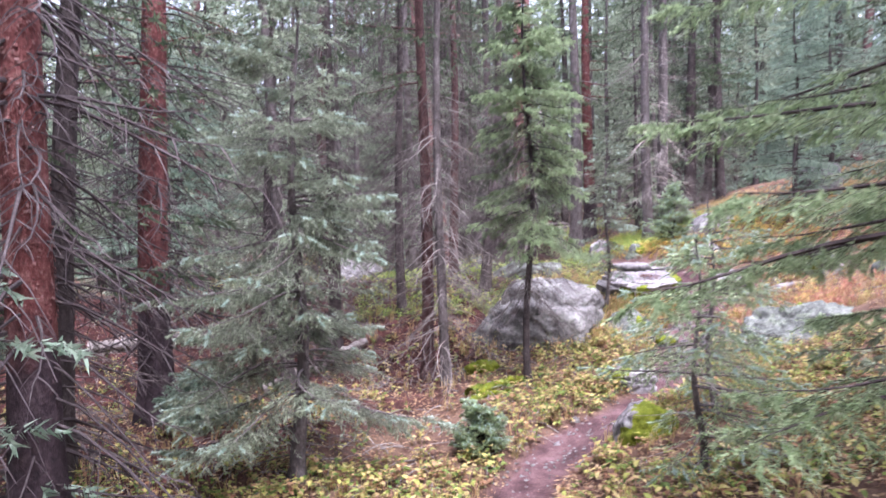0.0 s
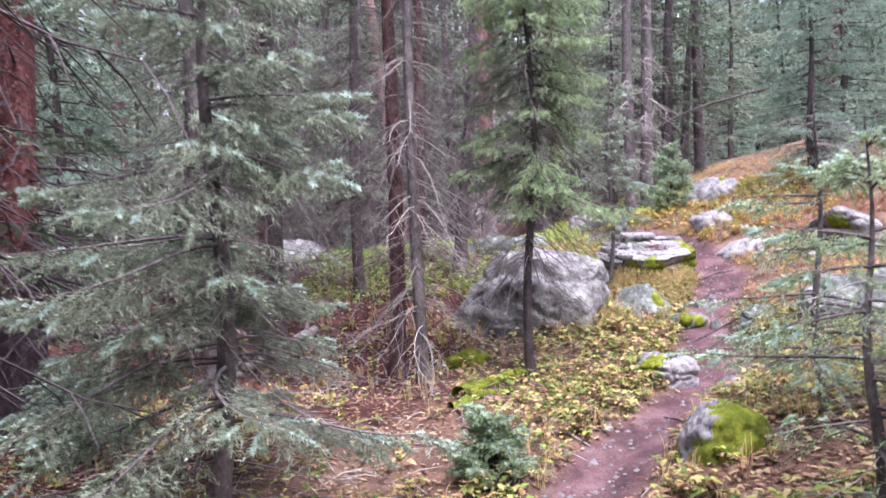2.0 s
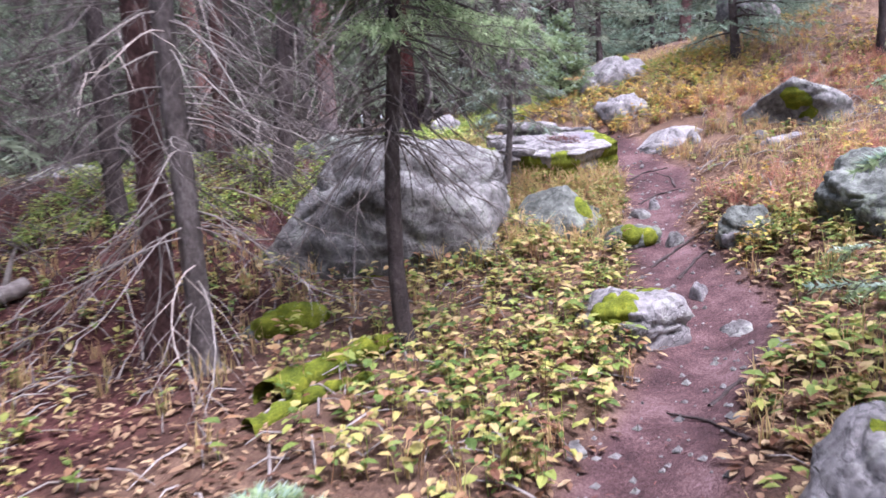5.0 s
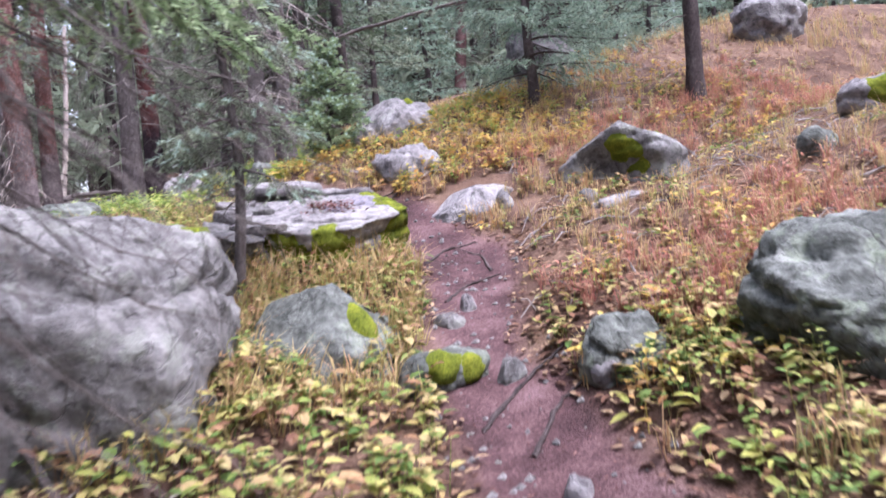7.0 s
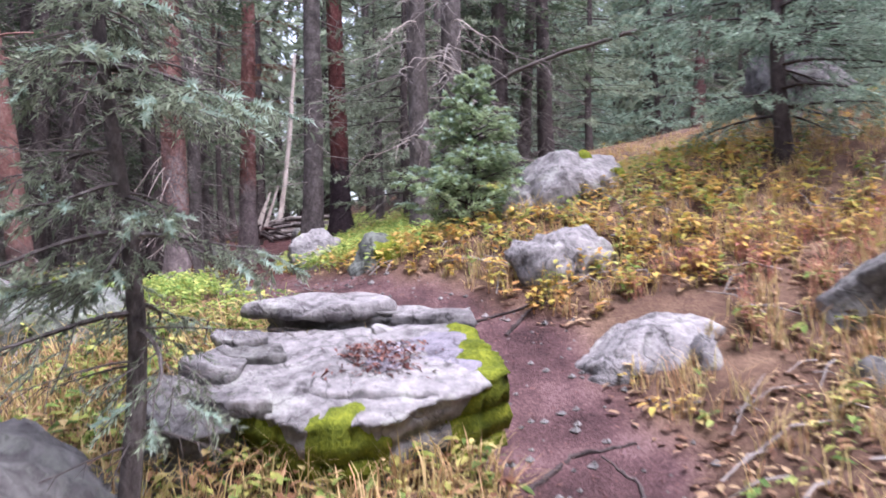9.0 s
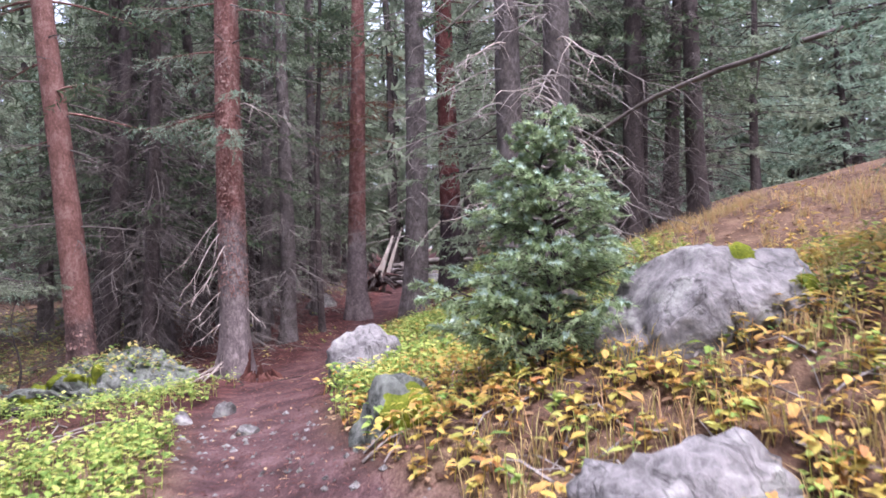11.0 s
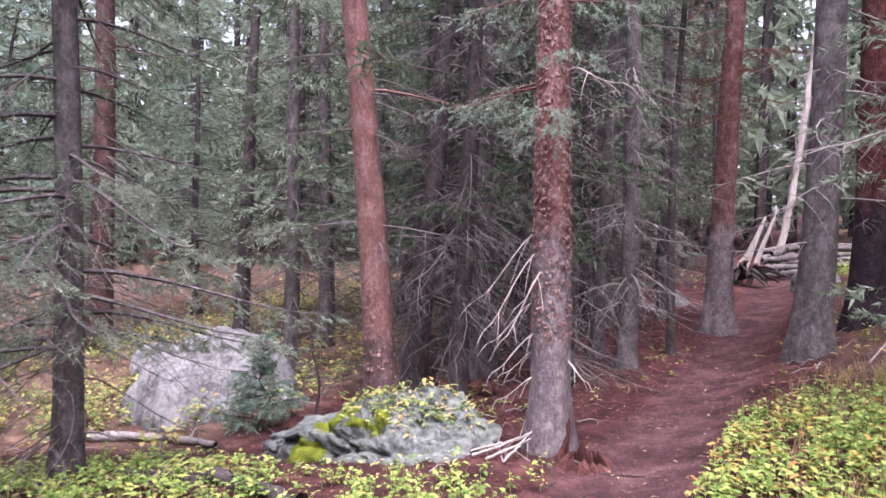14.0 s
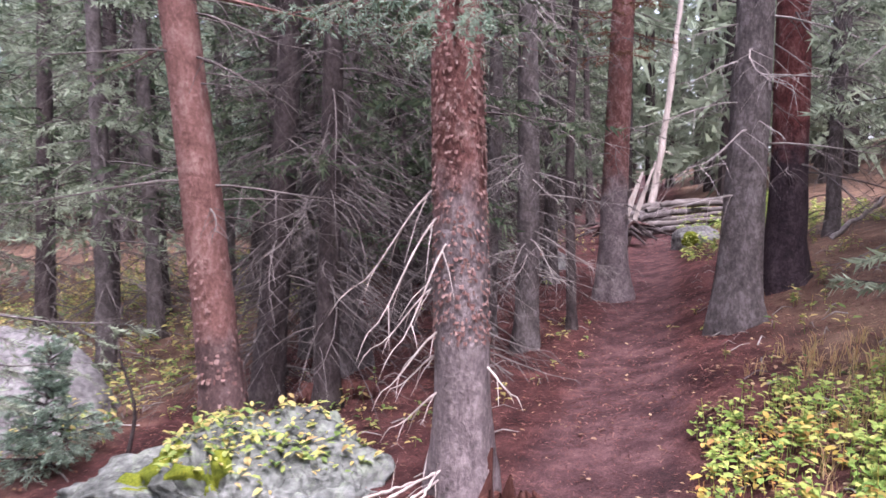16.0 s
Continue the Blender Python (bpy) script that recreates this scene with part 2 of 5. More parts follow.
def unit(v):
    return v / np.maximum(np.linalg.norm(v, axis=-1, keepdims=True), 1e-9)


def tubes(paths, radii, sides=5):
    """Tapered tubes along paths (B, n, 3) with radii (B, n)."""
    paths, radii = np.asarray(paths, float), np.asarray(radii, float)
    B, n, _ = paths.shape
    tang = unit(np.gradient(paths, axis=1))
    ref = np.where(np.abs(tang[..., 2:3]) > 0.9, np.array([1.0, 0, 0]), np.array([0, 0, 1.0]))
    a = unit(np.cross(tang, ref))
    b = np.cross(tang, a)
    ang = np.linspace(0, 2 * np.pi, sides, endpoint=False)
    ring = a[:, :, None] * np.cos(ang)[:, None] + b[:, :, None] * np.sin(ang)[:, None]
    v = (paths[:, :, None] + ring * radii[..., None, None]).reshape(-1, 3)
    bi, ni, si = np.meshgrid(np.arange(B), np.arange(n - 1), np.arange(sides), indexing="ij")
    i0 = (bi * n + ni) * sides + si
    i1 = (bi * n + ni) * sides + (si + 1) % sides
    f = np.concatenate([np.stack([i0, i1, i1 + sides], -1).reshape(-1, 3), np.stack([i0, i1 + sides, i0 + sides], -1).reshape(-1, 3)])
    return v, f


def joined(pieces):
    vs, fs, k = [], [], 0
    for v, f in pieces:
        vs.append(v)
        fs.append(f + k)
        k += len(v)
    return np.concatenate(vs), np.concatenate(fs)


def needles(p0, d, length, count, size, width, lean=0.75):
    """Needle blades all round twigs: starts (T, 3), ways (T, 3), lengths (T)."""
    T = len(p0)
    s = (np.arange(count) + rng.random((T, count))) / count
    phi = rng.random((T, count)) * 2 * np.pi
    ref = np.where(np.abs(d[:, 2:3]) > 0.9, np.array([1.0, 0, 0]), np.array([0, 0, 1.0]))
    a = unit(np.cross(d, ref))
    b = np.cross(d, a)
    rad = a[:, None] * np.cos(phi)[..., None] + b[:, None] * np.sin(phi)[..., None]
    way = unit(d[:, None] * (1 - lean * 0.45) + rad * lean)
    base = p0[:, None] + d[:, None] * (s * length[:, None])[..., None]
    sz = size * (0.7 + 0.6 * rng.random((T, count)))[..., None]
    side = unit(np.cross(way, d[:, None] + 0.01)) * width / 2
    v = np.stack([base - side, base + side, base + way * sz], 2).reshape(-1, 3)
    return v, np.arange(len(v)).reshape(-1, 3)


def bough(p, yaw, length, droop, lift, twigs, twig_len, n=7):
    """Centre line of a bough and its side twigs."""
    s = np.linspace(0, 1, n)
    out = np.array([math.cos(yaw), math.sin(yaw), 0])
    side = np.array([-out[1], out[0], 0])
    wob = (rng.random(2) - 0.5) * 0.25 * length
    line = p + out * (s * length)[:, None] + side * (np.sin(s * 3) * wob[0])[:, None]
    line[:, 2] += length * (lift * s - droop * s ** 1.6 + 0.35 * droop * s ** 4)
    k = np.linspace(0.18, 1.0, twigs)
    idx = k * (n - 1)
    lo = np.minimum(idx.astype(int), n - 2)
    at = line[lo] + (line[lo + 1] - line[lo]) * (idx - lo)[:, None]
    tan = unit(line[lo + 1] - line[lo])
    sgn = np.where(np.arange(twigs) % 2 == 0, 1.0, -1.0) * (0.7 + 0.5 * rng.random(twigs))
    sgn[-1] *= 0.1
    d = unit(tan * 0.8 + side * sgn[:, None] * 0.9 + np.array([0, 0, -0.34]) + (rng.random((twigs, 3)) - 0.5) * 0.5)
    ln = twig_len * (1.15 - 0.6 * k) * (0.6 + 0.7 * rng.random(twigs))
    return line, at, d, ln


def trunk_mesh(height, r, lean=(0, 0), bend=0.05, sides=16, rings=30, flare=1.5, seed=0):
    z = height * np.linspace(0, 1, rings) ** 1.5
    z[0] = -0.25
    q = np.clip(z, 0, None) / height
    ph = seed * 1.7
    path = np.stack([lean[0] * q * height + bend * np.sin(q * 9 + ph), lean[1] * q * height + bend * np.cos(q * 7 + ph) - bend * math.cos(ph), z], 1)
    path[:, 0] -= bend * math.sin(ph)
    rad = r * (1 - 0.9 * q) * (1 + (flare - 1) * np.exp(-np.clip(z, 0, None) / (r * 1.6)))
    v, f = tubes(path[None], rad[None], sides)
    v = v.reshape(rings, sides, 3)
    ang = np.arange(sides) / sides * 2 * np.pi
    lump = 1 + 0.05 * np.sin(ang * 3 + seed)[None] + 0.22 * np.exp(-np.clip(z, 0, None) / (r * 1.2))[:, None] * np.sin(ang * 5 + seed * 2)[None] + (rng.random((rings, sides)) - 0.5) * 0.1
    v = path[:, None] + (v - path[:, None]) * lump[..., None]
    return v.reshape(-1, 3), f, path, rad


def flakes(path, rad, z0, z1, count, size=0.035):
    """Scales of bark that stand a little off the trunk."""
    z = z0 + (z1 - z0) * rng.random(count)
    cx, cy, rr = (np.interp(z, path[:, 2], a) for a in (path[:, 0], path[:, 1], rad))
    a = rng.random(count) * 2 * np.pi
    out = np.stack([np.cos(a), np.sin(a), np.zeros(count)], 1)
    tan = np.stack([-out[:, 1], out[:, 0], np.zeros(count)], 1)
    c = np.stack([cx, cy, z], 1) + out * (rr * 1.0)[:, None]
    w, h = size * (0.5 + rng.random(count)), size * (0.6 + 1.0 * rng.random(count))
    up = np.array([0, 0, 1.0])
    lift = (0.004 + 0.012 * rng.random(count))[:, None]
    v = np.stack([c - tan * w[:, None] * 0.5, c + tan * w[:, None] * 0.5, c + tan * w[:, None] * 0.35 - up * h[:, None] + out * lift, c - tan * w[:, None] * 0.4 - up * h[:, None] * 0.85 + out * lift,
                  c + out * 0.008 - up * h[:, None] * 0.1], 1).reshape(-1, 3)
    k = np.arange(count)[:, None] * 5
    f = np.concatenate([k + np.array(t)[None] for t in ((4, 0, 3), (4, 3, 2), (4, 2, 1))])
    return v, f


def dead_set(path, rad, z0, z1, count, length, droop=0.5, thick=0.009, twigs=8, sides=5):
    """Bare branches round a trunk, each with bare side twigs."""
    out = []
    lines, rads = [], []
    sub, subr = [], []
    for i in range(count):
        z = z0 + (z1 - z0) * rng.random()
        p = np.array([np.interp(z, path[:, 2], path[:, 0]), np.interp(z, path[:, 2], path[:, 1]), z])
        L = length * (0.4 + 0.8 * rng.random())
        line, at, d, ln = bough(p, rng.random() * 6.283, L, droop * (0.4 + rng.random()), 0.15 * rng.random(), twigs, L * 0.35, 6)
        lines.append(line)
        t = thick * (0.6 + 0.7 * rng.random())
        rads.append(np.linspace(t, t * 0.25, 6))
        mid = at + d * (ln * 0.5)[:, None] + np.array([0, 0, -0.03]) * ln[:, None]
        end = at + d * ln[:, None] + np.array([0, 0, -0.25]) * ln[:, None]
        sub.append(np.stack([at, mid, end], 1))
        subr.append(np.tile([t * 0.35, t * 0.26, t * 0.12], (twigs, 1)))
    out.append(tubes(np.array(lines), np.array(rads), sides))
    sub, subr = np.concatenate(sub), np.concatenate(subr)
    out.append(tubes(sub if sides > 3 else sub[:, ::2], subr if sides > 3 else subr[:, ::2], 3))
    return joined(out)


def crown(path, rad, z0, z1, height, reach, spacing, per, twigs, twig_len, count, size, width, droop=0.35, lift=0.1, ratio=0.5, sparse=0.0, tipmin=0.12, sub=0, lod=False):
    """Boughs from z0 to z1 in loose whorls, and all their needles."""
    lines, rads, P, D, N, E = [], [], [], [], [], []
    z = z0
    while z < z1:
        for j in range(per):
            if rng.random() < sparse:
                continue
            zz = z + (rng.random() - 0.5) * spacing
            q = max(0.0, 1 - zz / height)
            L = max(tipmin, reach * q ** ratio * (0.6 + 0.55 * rng.random()))
            p = np.array([np.interp(zz, path[:, 2], path[:, 0]), np.interp(zz, path[:, 2], path[:, 1]), zz])
            nt = max(4, int(twigs * min(1.0, 0.35 + L / reach * 0.75)))
            line, at, d, ln = bough(p, rng.random() * 6.283, L, droop * (0.6 + 0.7 * rng.random()), lift + 0.5 * (1 - min(1, q * 2.2)), nt, min(twig_len, L * 0.7))
            lines.append(line)
            rads.append(np.linspace(0.006 + 0.008 * L, 0.002, len(line)))
            P.append(at)
            D.append(d)
            N.append(ln)
            E.append(np.arange(len(ln)) >= len(ln) - 4)
        z += spacing
    P, D, N, E = np.concatenate(P), np.concatenate(D), np.concatenate(N), np.concatenate(E)
    ends = (P[E] + D[E] * N[E, None] * 0.45, unit(D[E] + np.array([0, 0, 0.12])), N[E] * 0.62)
    if sub:
        k = np.repeat(np.arange(len(P)), sub)
        at = (0.2 + 0.7 * rng.random(len(k))) * N[k]
        side = unit(np.cross(D[k], np.array([0, 0, 1.0]) + 0.25 * (rng.random((len(k), 3)) - 0.5)))
        sg = np.where(rng.random(len(k)) < 0.5, 1.0, -1.0)[:, None]
        d2 = unit(D[k] * 0.75 + side * sg * 0.6 + np.array([0, 0, -0.32]) + 0.5 * (rng.random((len(k), 3)) - 0.5))
        P, D, N = np.concatenate([P, P[k] + D[k] * at[:, None]]), np.concatenate([D, d2]), np.concatenate([N, N[k] * (0.3 + 0.3 * rng.random(len(k)))])
    stems = tubes(np.array(lines), np.array(rads), 3 if lod else 4)
    if not lod:
        stems = joined([stems, tubes(np.stack([P, P + D * N[:, None]], 1), np.tile([0.0025, 0.001], (len(P), 1)), 3)])
    return stems, needles(P, D, N, count, size, width), needles(*ends, count * 2, size * 0.85, width * 1.1, 0.9)


def tree(name, label, category, at, height, r, bark, mat, z0, z1, reach, spacing=0.35, per=4, twigs=12, twig_len=0.3, count=24, size=0.022, width=0.005,
         droop=0.35, lift=0.1, ratio=0.5, sparse=0.0, lean=(0, 0), bend=0.04, dead=None, flake=None, flake_mat=None, tips=None, group="", dead_mat=None, seed=0, sides=14, turn=0.0, sub=0, lod=False):
    thing = tagged(new(name), label, category, group)
    thing.location = at
    thing.rotation_euler = (0, 0, turn)
    v, f, path, rad = trunk_mesh(height, r, lean, bend, sides, 30, 1.45, seed)
    part("trunk", v, f, bark, thing, smooth=True)
    if flake:
        part("flaking_bark", *flakes(path, rad, *flake), flake_mat or BARK_FLAKE, thing, "flaking scales of bark", kind="stuff")
    if dead:
        part("dead_branch", *dead_set(path, rad, *dead), dead_mat or DEAD_DARK, thing, "bare dead grey branches", kind="stuff")
    if z1 > z0:
        stems, blades, ends = crown(path, rad, z0, z1, height, reach, spacing, per, twigs, twig_len, count, size, width, droop, lift, ratio, sparse, sub=sub, lod=lod)
        part("bough", *stems, bark, thing, kind="stuff")
        part("crown", *blades, mat, thing, kind="stuff")
        if tips:
            part("new_growth", *ends, tips, thing, "pale needles at the bough tips", kind="stuff")
    return thing


# ---- the lie of the land: y, trail x, trail z, rise to the right, rise to the left ----
PLAN = np.array([
    (-40, -2.0, 1.5, 0.25, -0.12), (-4, 0.1, 0.3, 0.25, -0.10), (0, 0.1, 0.0, 0.25, -0.10), (3, 0.1, -0.50, 0.22, -0.06), (6, 0.66, -0.62, 0.2, -0.03),
    (7.5, 1.5, -0.50, 0.3, -0.02), (8.7, 2.84, -0.32, 0.42, -0.04), (10.2, 3.38, 0.08, 0.3, -0.12), (11.5, 4.25, 0.50, 0.24, -0.08), (12.6, 4.2, 0.84, 0.29, -0.08),
    (14, 3.5, 1.08, 0.32, -0.06), (16.5, 2.8, 1.0, 0.2, -0.06), (19, 2.85, 0.92, 0.32, -0.14), (22.5, 3.1, 0.95, 0.36, -0.1), (26, 3.45, 1.15, 0.3, -0.08), (31, 3.9, 1.55, 0.2, -0.05), (60, 5, 3.0, 0.3, -0.04), (200, 5, 8.0, 0.1, 0.0)])


def trail_at(y):
    return np.interp(y, PLAN[:, 0], PLAN[:, 1])


def half_width(y):
    return np.interp(y, [0, 6, 8.5, 10, 12, 15, 20, 30], [0.34, 0.36, 0.46, 0.33, 0.42, 0.42, 0.5, 0.45])


def smooth_noise(x, y, s, seed):
    """Sums of slanted waves: gentle unevenness without a grid."""
    g = np.random.default_rng(seed)
    out = 0
    for k in range(7):
        a, w, p = g.random() * 6.283, s * (0.6 + 1.4 * g.random()), g.random() * 6.283
        out = out + np.sin((x * math.cos(a) + y * math.sin(a)) * w + p)
    return out / 7


def ground_z(x, y):
    x, y = np.asarray(x, float), np.asarray(y, float)
    xt, zt, sr, sl = (np.interp(y, PLAN[:, 0], PLAN[:, i]) for i in (1, 2, 3, 4))
    d = x - xt
    right = np.where(d > 0, d, 0)
    left = np.where(d < 0, -d, 0)
    right = np.where(right < 4.5, right, 4.5 + 6 * (1 - np.exp(-(right - 4.5) / 6)))
    left = np.where(left < 6, left, 6 + 8 * (1 - np.exp(-(left - 6) / 8)))
    hw = half_width(y)
    off = np.clip((np.abs(d) - hw * 0.6) / 0.5, 0, 1)
    groove = -0.06 * (1 - off * off * (3 - 2 * off))
    rough = off * (np.where(y > 15.5, 0.012, 0.035) * smooth_noise(x, y, 5.0, 3) + 0.07 * smooth_noise(x, y, 1.6, 4)) + 0.006 * smooth_noise(x, y, 9.0, 5)
    return zt + sr * right + sl * left + groove + rough


def stand(x, y, sink=0.0):
    return (x, y, float(ground_z(x, y)) - sink)


def axis(lo, hi, step, far_lo, far_hi):
    mid = list(np.arange(lo, hi + 1e-6, step))
    a, s = [], step
    x = lo
    while x > far_lo:
        s *= 1.22
        x -= s
        a.append(x)
    b, s = [], step
    x = hi
    while x < far_hi:
        s *= 1.22
        x += s
        b.append(x)
    return np.array(a[::-1] + mid + b)


gx, gy = axis(-4.5, 8.0, 0.09, -260, 260), axis(3.0, 21.0, 0.09, -120, 320)
GX, GY = np.meshgrid(gx, gy, indexing="ij")
GZ = ground_z(GX, GY)
nx, ny = GX.shape
I, J = np.meshgrid(np.arange(nx - 1), np.arange(ny - 1), indexing="ij")
q = (I * ny + J).ravel()
gverts = np.stack([GX, GY, GZ], -1).reshape(-1, 3)
gfaces = np.stack([q, q + ny, q + ny + 1, q + 1], 1)
ground = new("ground", mesh_of("ground", gverts, gfaces, ground_material(), True))
tagged(ground, "reddish brown forest floor with a worn dirt trail", "ground", kind="structure")
edge = np.abs(GX - trail_at(GY)) + 0.1 * smooth_noise(GX, GY, 3.0, 8) + 0.05 * smooth_noise(GX, GY, 9.0, 9)
tr = np.clip((half_width(GY) + 0.06 - edge) / 0.18, 0, 1) * (1 - 0.45 * np.clip((GY - 15.5) / 3.0, 0, 1))
nd = np.clip((GY - 15.0 + 0.8 * smooth_noise(GX, GY, 1.5, 11)) / 1.5, 0, 1) * np.clip((1.6 - (GX - trail_at(GY))) / 0.6, 0, 1)
nd = np.maximum(nd, np.clip((trail_at(GY) - 2.3 - GX) / 1.0, 0, 1)) * np.clip(1 - (GY - 17.5) / 2 * np.clip((-0.9 - GX) / 1.2, 0, 1), 0.1, 1)
for key, val in (("trail", tr), ("needles", nd)):
    at = ground.data.attributes.new(key, "FLOAT", "POINT")
    at.data.foreach_set("value", val.astype(np.float32).ravel())


# ---- boulders ----
ROCKS = []


def rock_shape(size, seed, cuts=7, detail=4, lump=0.16):
    """A boulder: a ball with flats cut off it, broad lumps, cracks and grain."""
    g = np.random.default_rng(seed)
    bm = bmesh.new()
    bmesh.ops.create_icosphere(bm, subdivisions=detail, radius=1.0)
    v = np.array([p.co[:] for p in bm.verts])
    f = np.array([[p.index for p in fc.verts] for fc in bm.faces])
    bm.free()
    for _ in range(cuts):
        n = unit(g.normal(size=3) * np.array([1, 1, 0.7]))
        d = 0.62 + 0.25 * g.random()
        over = v @ n - d
        v = v - np.where(over > 0, over * 0.9, 0)[:, None] * n
    r = np.array([noise.fractal(Vector(p * 1.3 + seed), 1.0, 2.0, 3) for p in v])
    s = np.array([noise.fractal(Vector(p * 4.5 + seed * 2), 0.9, 2.1, 5) for p in v])
    c = np.array([abs(noise.noise(Vector(p * np.array([1.6, 1.6, 2.6]) + seed * 3))) for p in v])
    crack = -0.13 * np.exp(-(c / 0.045) ** 2)
    fine = np.array([noise.fractal(Vector(p * 13 + seed), 0.8, 2.2, 3) for p in v])
    ridge = np.array([abs(noise.noise(Vector(p * np.array([3, 3, 5]) + seed * 5))) for p in v])
    v = v * (1 + lump * r + 0.08 * s + crack + 0.034 * fine - 0.075 * np.exp(-(ridge / 0.06) ** 2))[:, None]
    v = v * np.array(size) / 2
    return v, f


def rock(label, x, y, top, size, seed, mat=None, turn=0.0, tip=0.0, moss=(), cuts=7, detail=4, lump=0.16, name="boulder", group="", block=None, shape=None):
    """A boulder with its highest point at height top; moss: (direction, reach) pads that grow on it."""
    thing = tagged(new(name), label, "rock", group)
    v, f = shape or (block_shape(size, seed, **block) if block is not None else rock_shape(size, seed, cuts, detail, lump))
    rot = np.array(Euler((radians(tip), 0, radians(turn))).to_matrix())
    v = v @ rot.T
    base = float(ground_z(x, y))
    lift = top - v[:, 2].max()
    low = v[:, 2].min() + lift - base
    if low > -0.06:
        zz = v[:, 2]
        v[:, 2] = zz.max() - (zz.max() - zz) * (top - base + 0.12) / (zz.max() - zz.min())
    thing.location = (x, y, base)
    v[:, 2] += top - base - v[:, 2].max()
    part("stone", v, f, mat or ROCK, thing, smooth=True)
    nrm = np.zeros_like(v)
    fn = np.cross(v[f[:, 1]] - v[f[:, 0]], v[f[:, 2]] - v[f[:, 0]])
    for i in range(3):
        np.add.at(nrm, f[:, i], fn)
    nrm = unit(nrm)
    half = np.array(size) / 2
    for d, reach in moss:
        c = np.array(d, float) * half
        c[2] = d[2] * (v[:, 2].max() - v[:, 2].min()) / 2 + (v[:, 2].max() + v[:, 2].min()) / 2
        wob = np.array([noise.fractal(Vector(p * 9 + seed), 1.0, 2.0, 3) for p in v])
        near = np.linalg.norm(v - c, axis=1) + wob * reach * 0.35
        keep = (near[f] < reach).any(1)
        if keep.sum() < 3:
            continue
        ff = f[keep]
        ids, inv = np.unique(ff, return_inverse=True)
        thick = np.clip((reach - near[ids]) / (reach * 0.3), -0.4, 1) * (0.022 + 0.012 * np.array([noise.noise(Vector(p * 30)) for p in v[ids]]))
        part("moss", v[ids] + nrm[ids] * thick[:, None], inv.reshape(ff.shape), MOSS, thing, "cushion of bright yellow-green moss", True)
    ROCKS.append((x, y, max(size[0], 0.1) / 2, max(size[1], 0.1) / 2, radians(turn)))
    return thing


def block_shape(size, seed, power=4.0, cuts=(), cracks=(), rough=1.0, detail=5, hollow=None, facets=22):
    """A squarish boulder: a rounded block with chosen flats, chipped steps and split lines."""
    g = np.random.default_rng(seed)
    bm = bmesh.new()
    bmesh.ops.create_icosphere(bm, subdivisions=detail, radius=1.0)
    v = np.array([p.co[:] for p in bm.verts])
    f = np.array([[p.index for p in fc.verts] for fc in bm.faces])
    bm.free()
    v = v / ((np.abs(v) ** power).sum(1) ** (1 / power))[:, None]
    for n, d in cuts:
        n = unit(np.array(n, float))
        over = v @ n - d
        v = v - np.where(over > 0, over * 0.92, 0)[:, None] * n
    for _ in range(facets):
        n = unit(g.normal(size=3))
        over = v @ n - (v @ n).max() * (0.86 + 0.11 * g.random())
        v = v - np.where(over > 0, over * 0.93, 0)[:, None] * n
    if hollow:
        hx, hz, r, depth = hollow
        v[:, 1] += np.where(v[:, 1] < 0, depth * np.exp(-((v[:, 0] - hx) ** 2 + (v[:, 2] - hz) ** 2) / r ** 2), 0)
    half = np.array(size) / 2
    w = v * half
    off = np.array([seed * 1.3, seed * 0.7, seed * 2.1])
    fr = lambda k, h, o: np.array([noise.fractal(Vector(p * k + off), h, 2.1, o) for p in w])
    broad, mid, fine = fr(1.7, 1.0, 3), fr(4.5, 0.9, 4), fr(16.0, 0.8, 4)
    chip = np.round(mid * 5) / 5 - mid
    split = np.zeros(len(v))
    for n, d, depth in cracks:
        q = v @ unit(np.array(n, float)) - d + 0.12 * mid
        split -= depth * np.exp(-(q / 0.045) ** 2)
    thin = np.array([abs(noise.noise(Vector(p * np.array([2.2, 2.2, 4.0]) + off * 3))) for p in w])
    split -= 0.028 * np.exp(-(thin / 0.05) ** 2)
    nrm = unit(v * np.abs(v) / half)
    return w + nrm * ((0.09 * broad + 0.04 * mid + 0.05 * chip + 0.022 * fine) * rough + split)[:, None], f


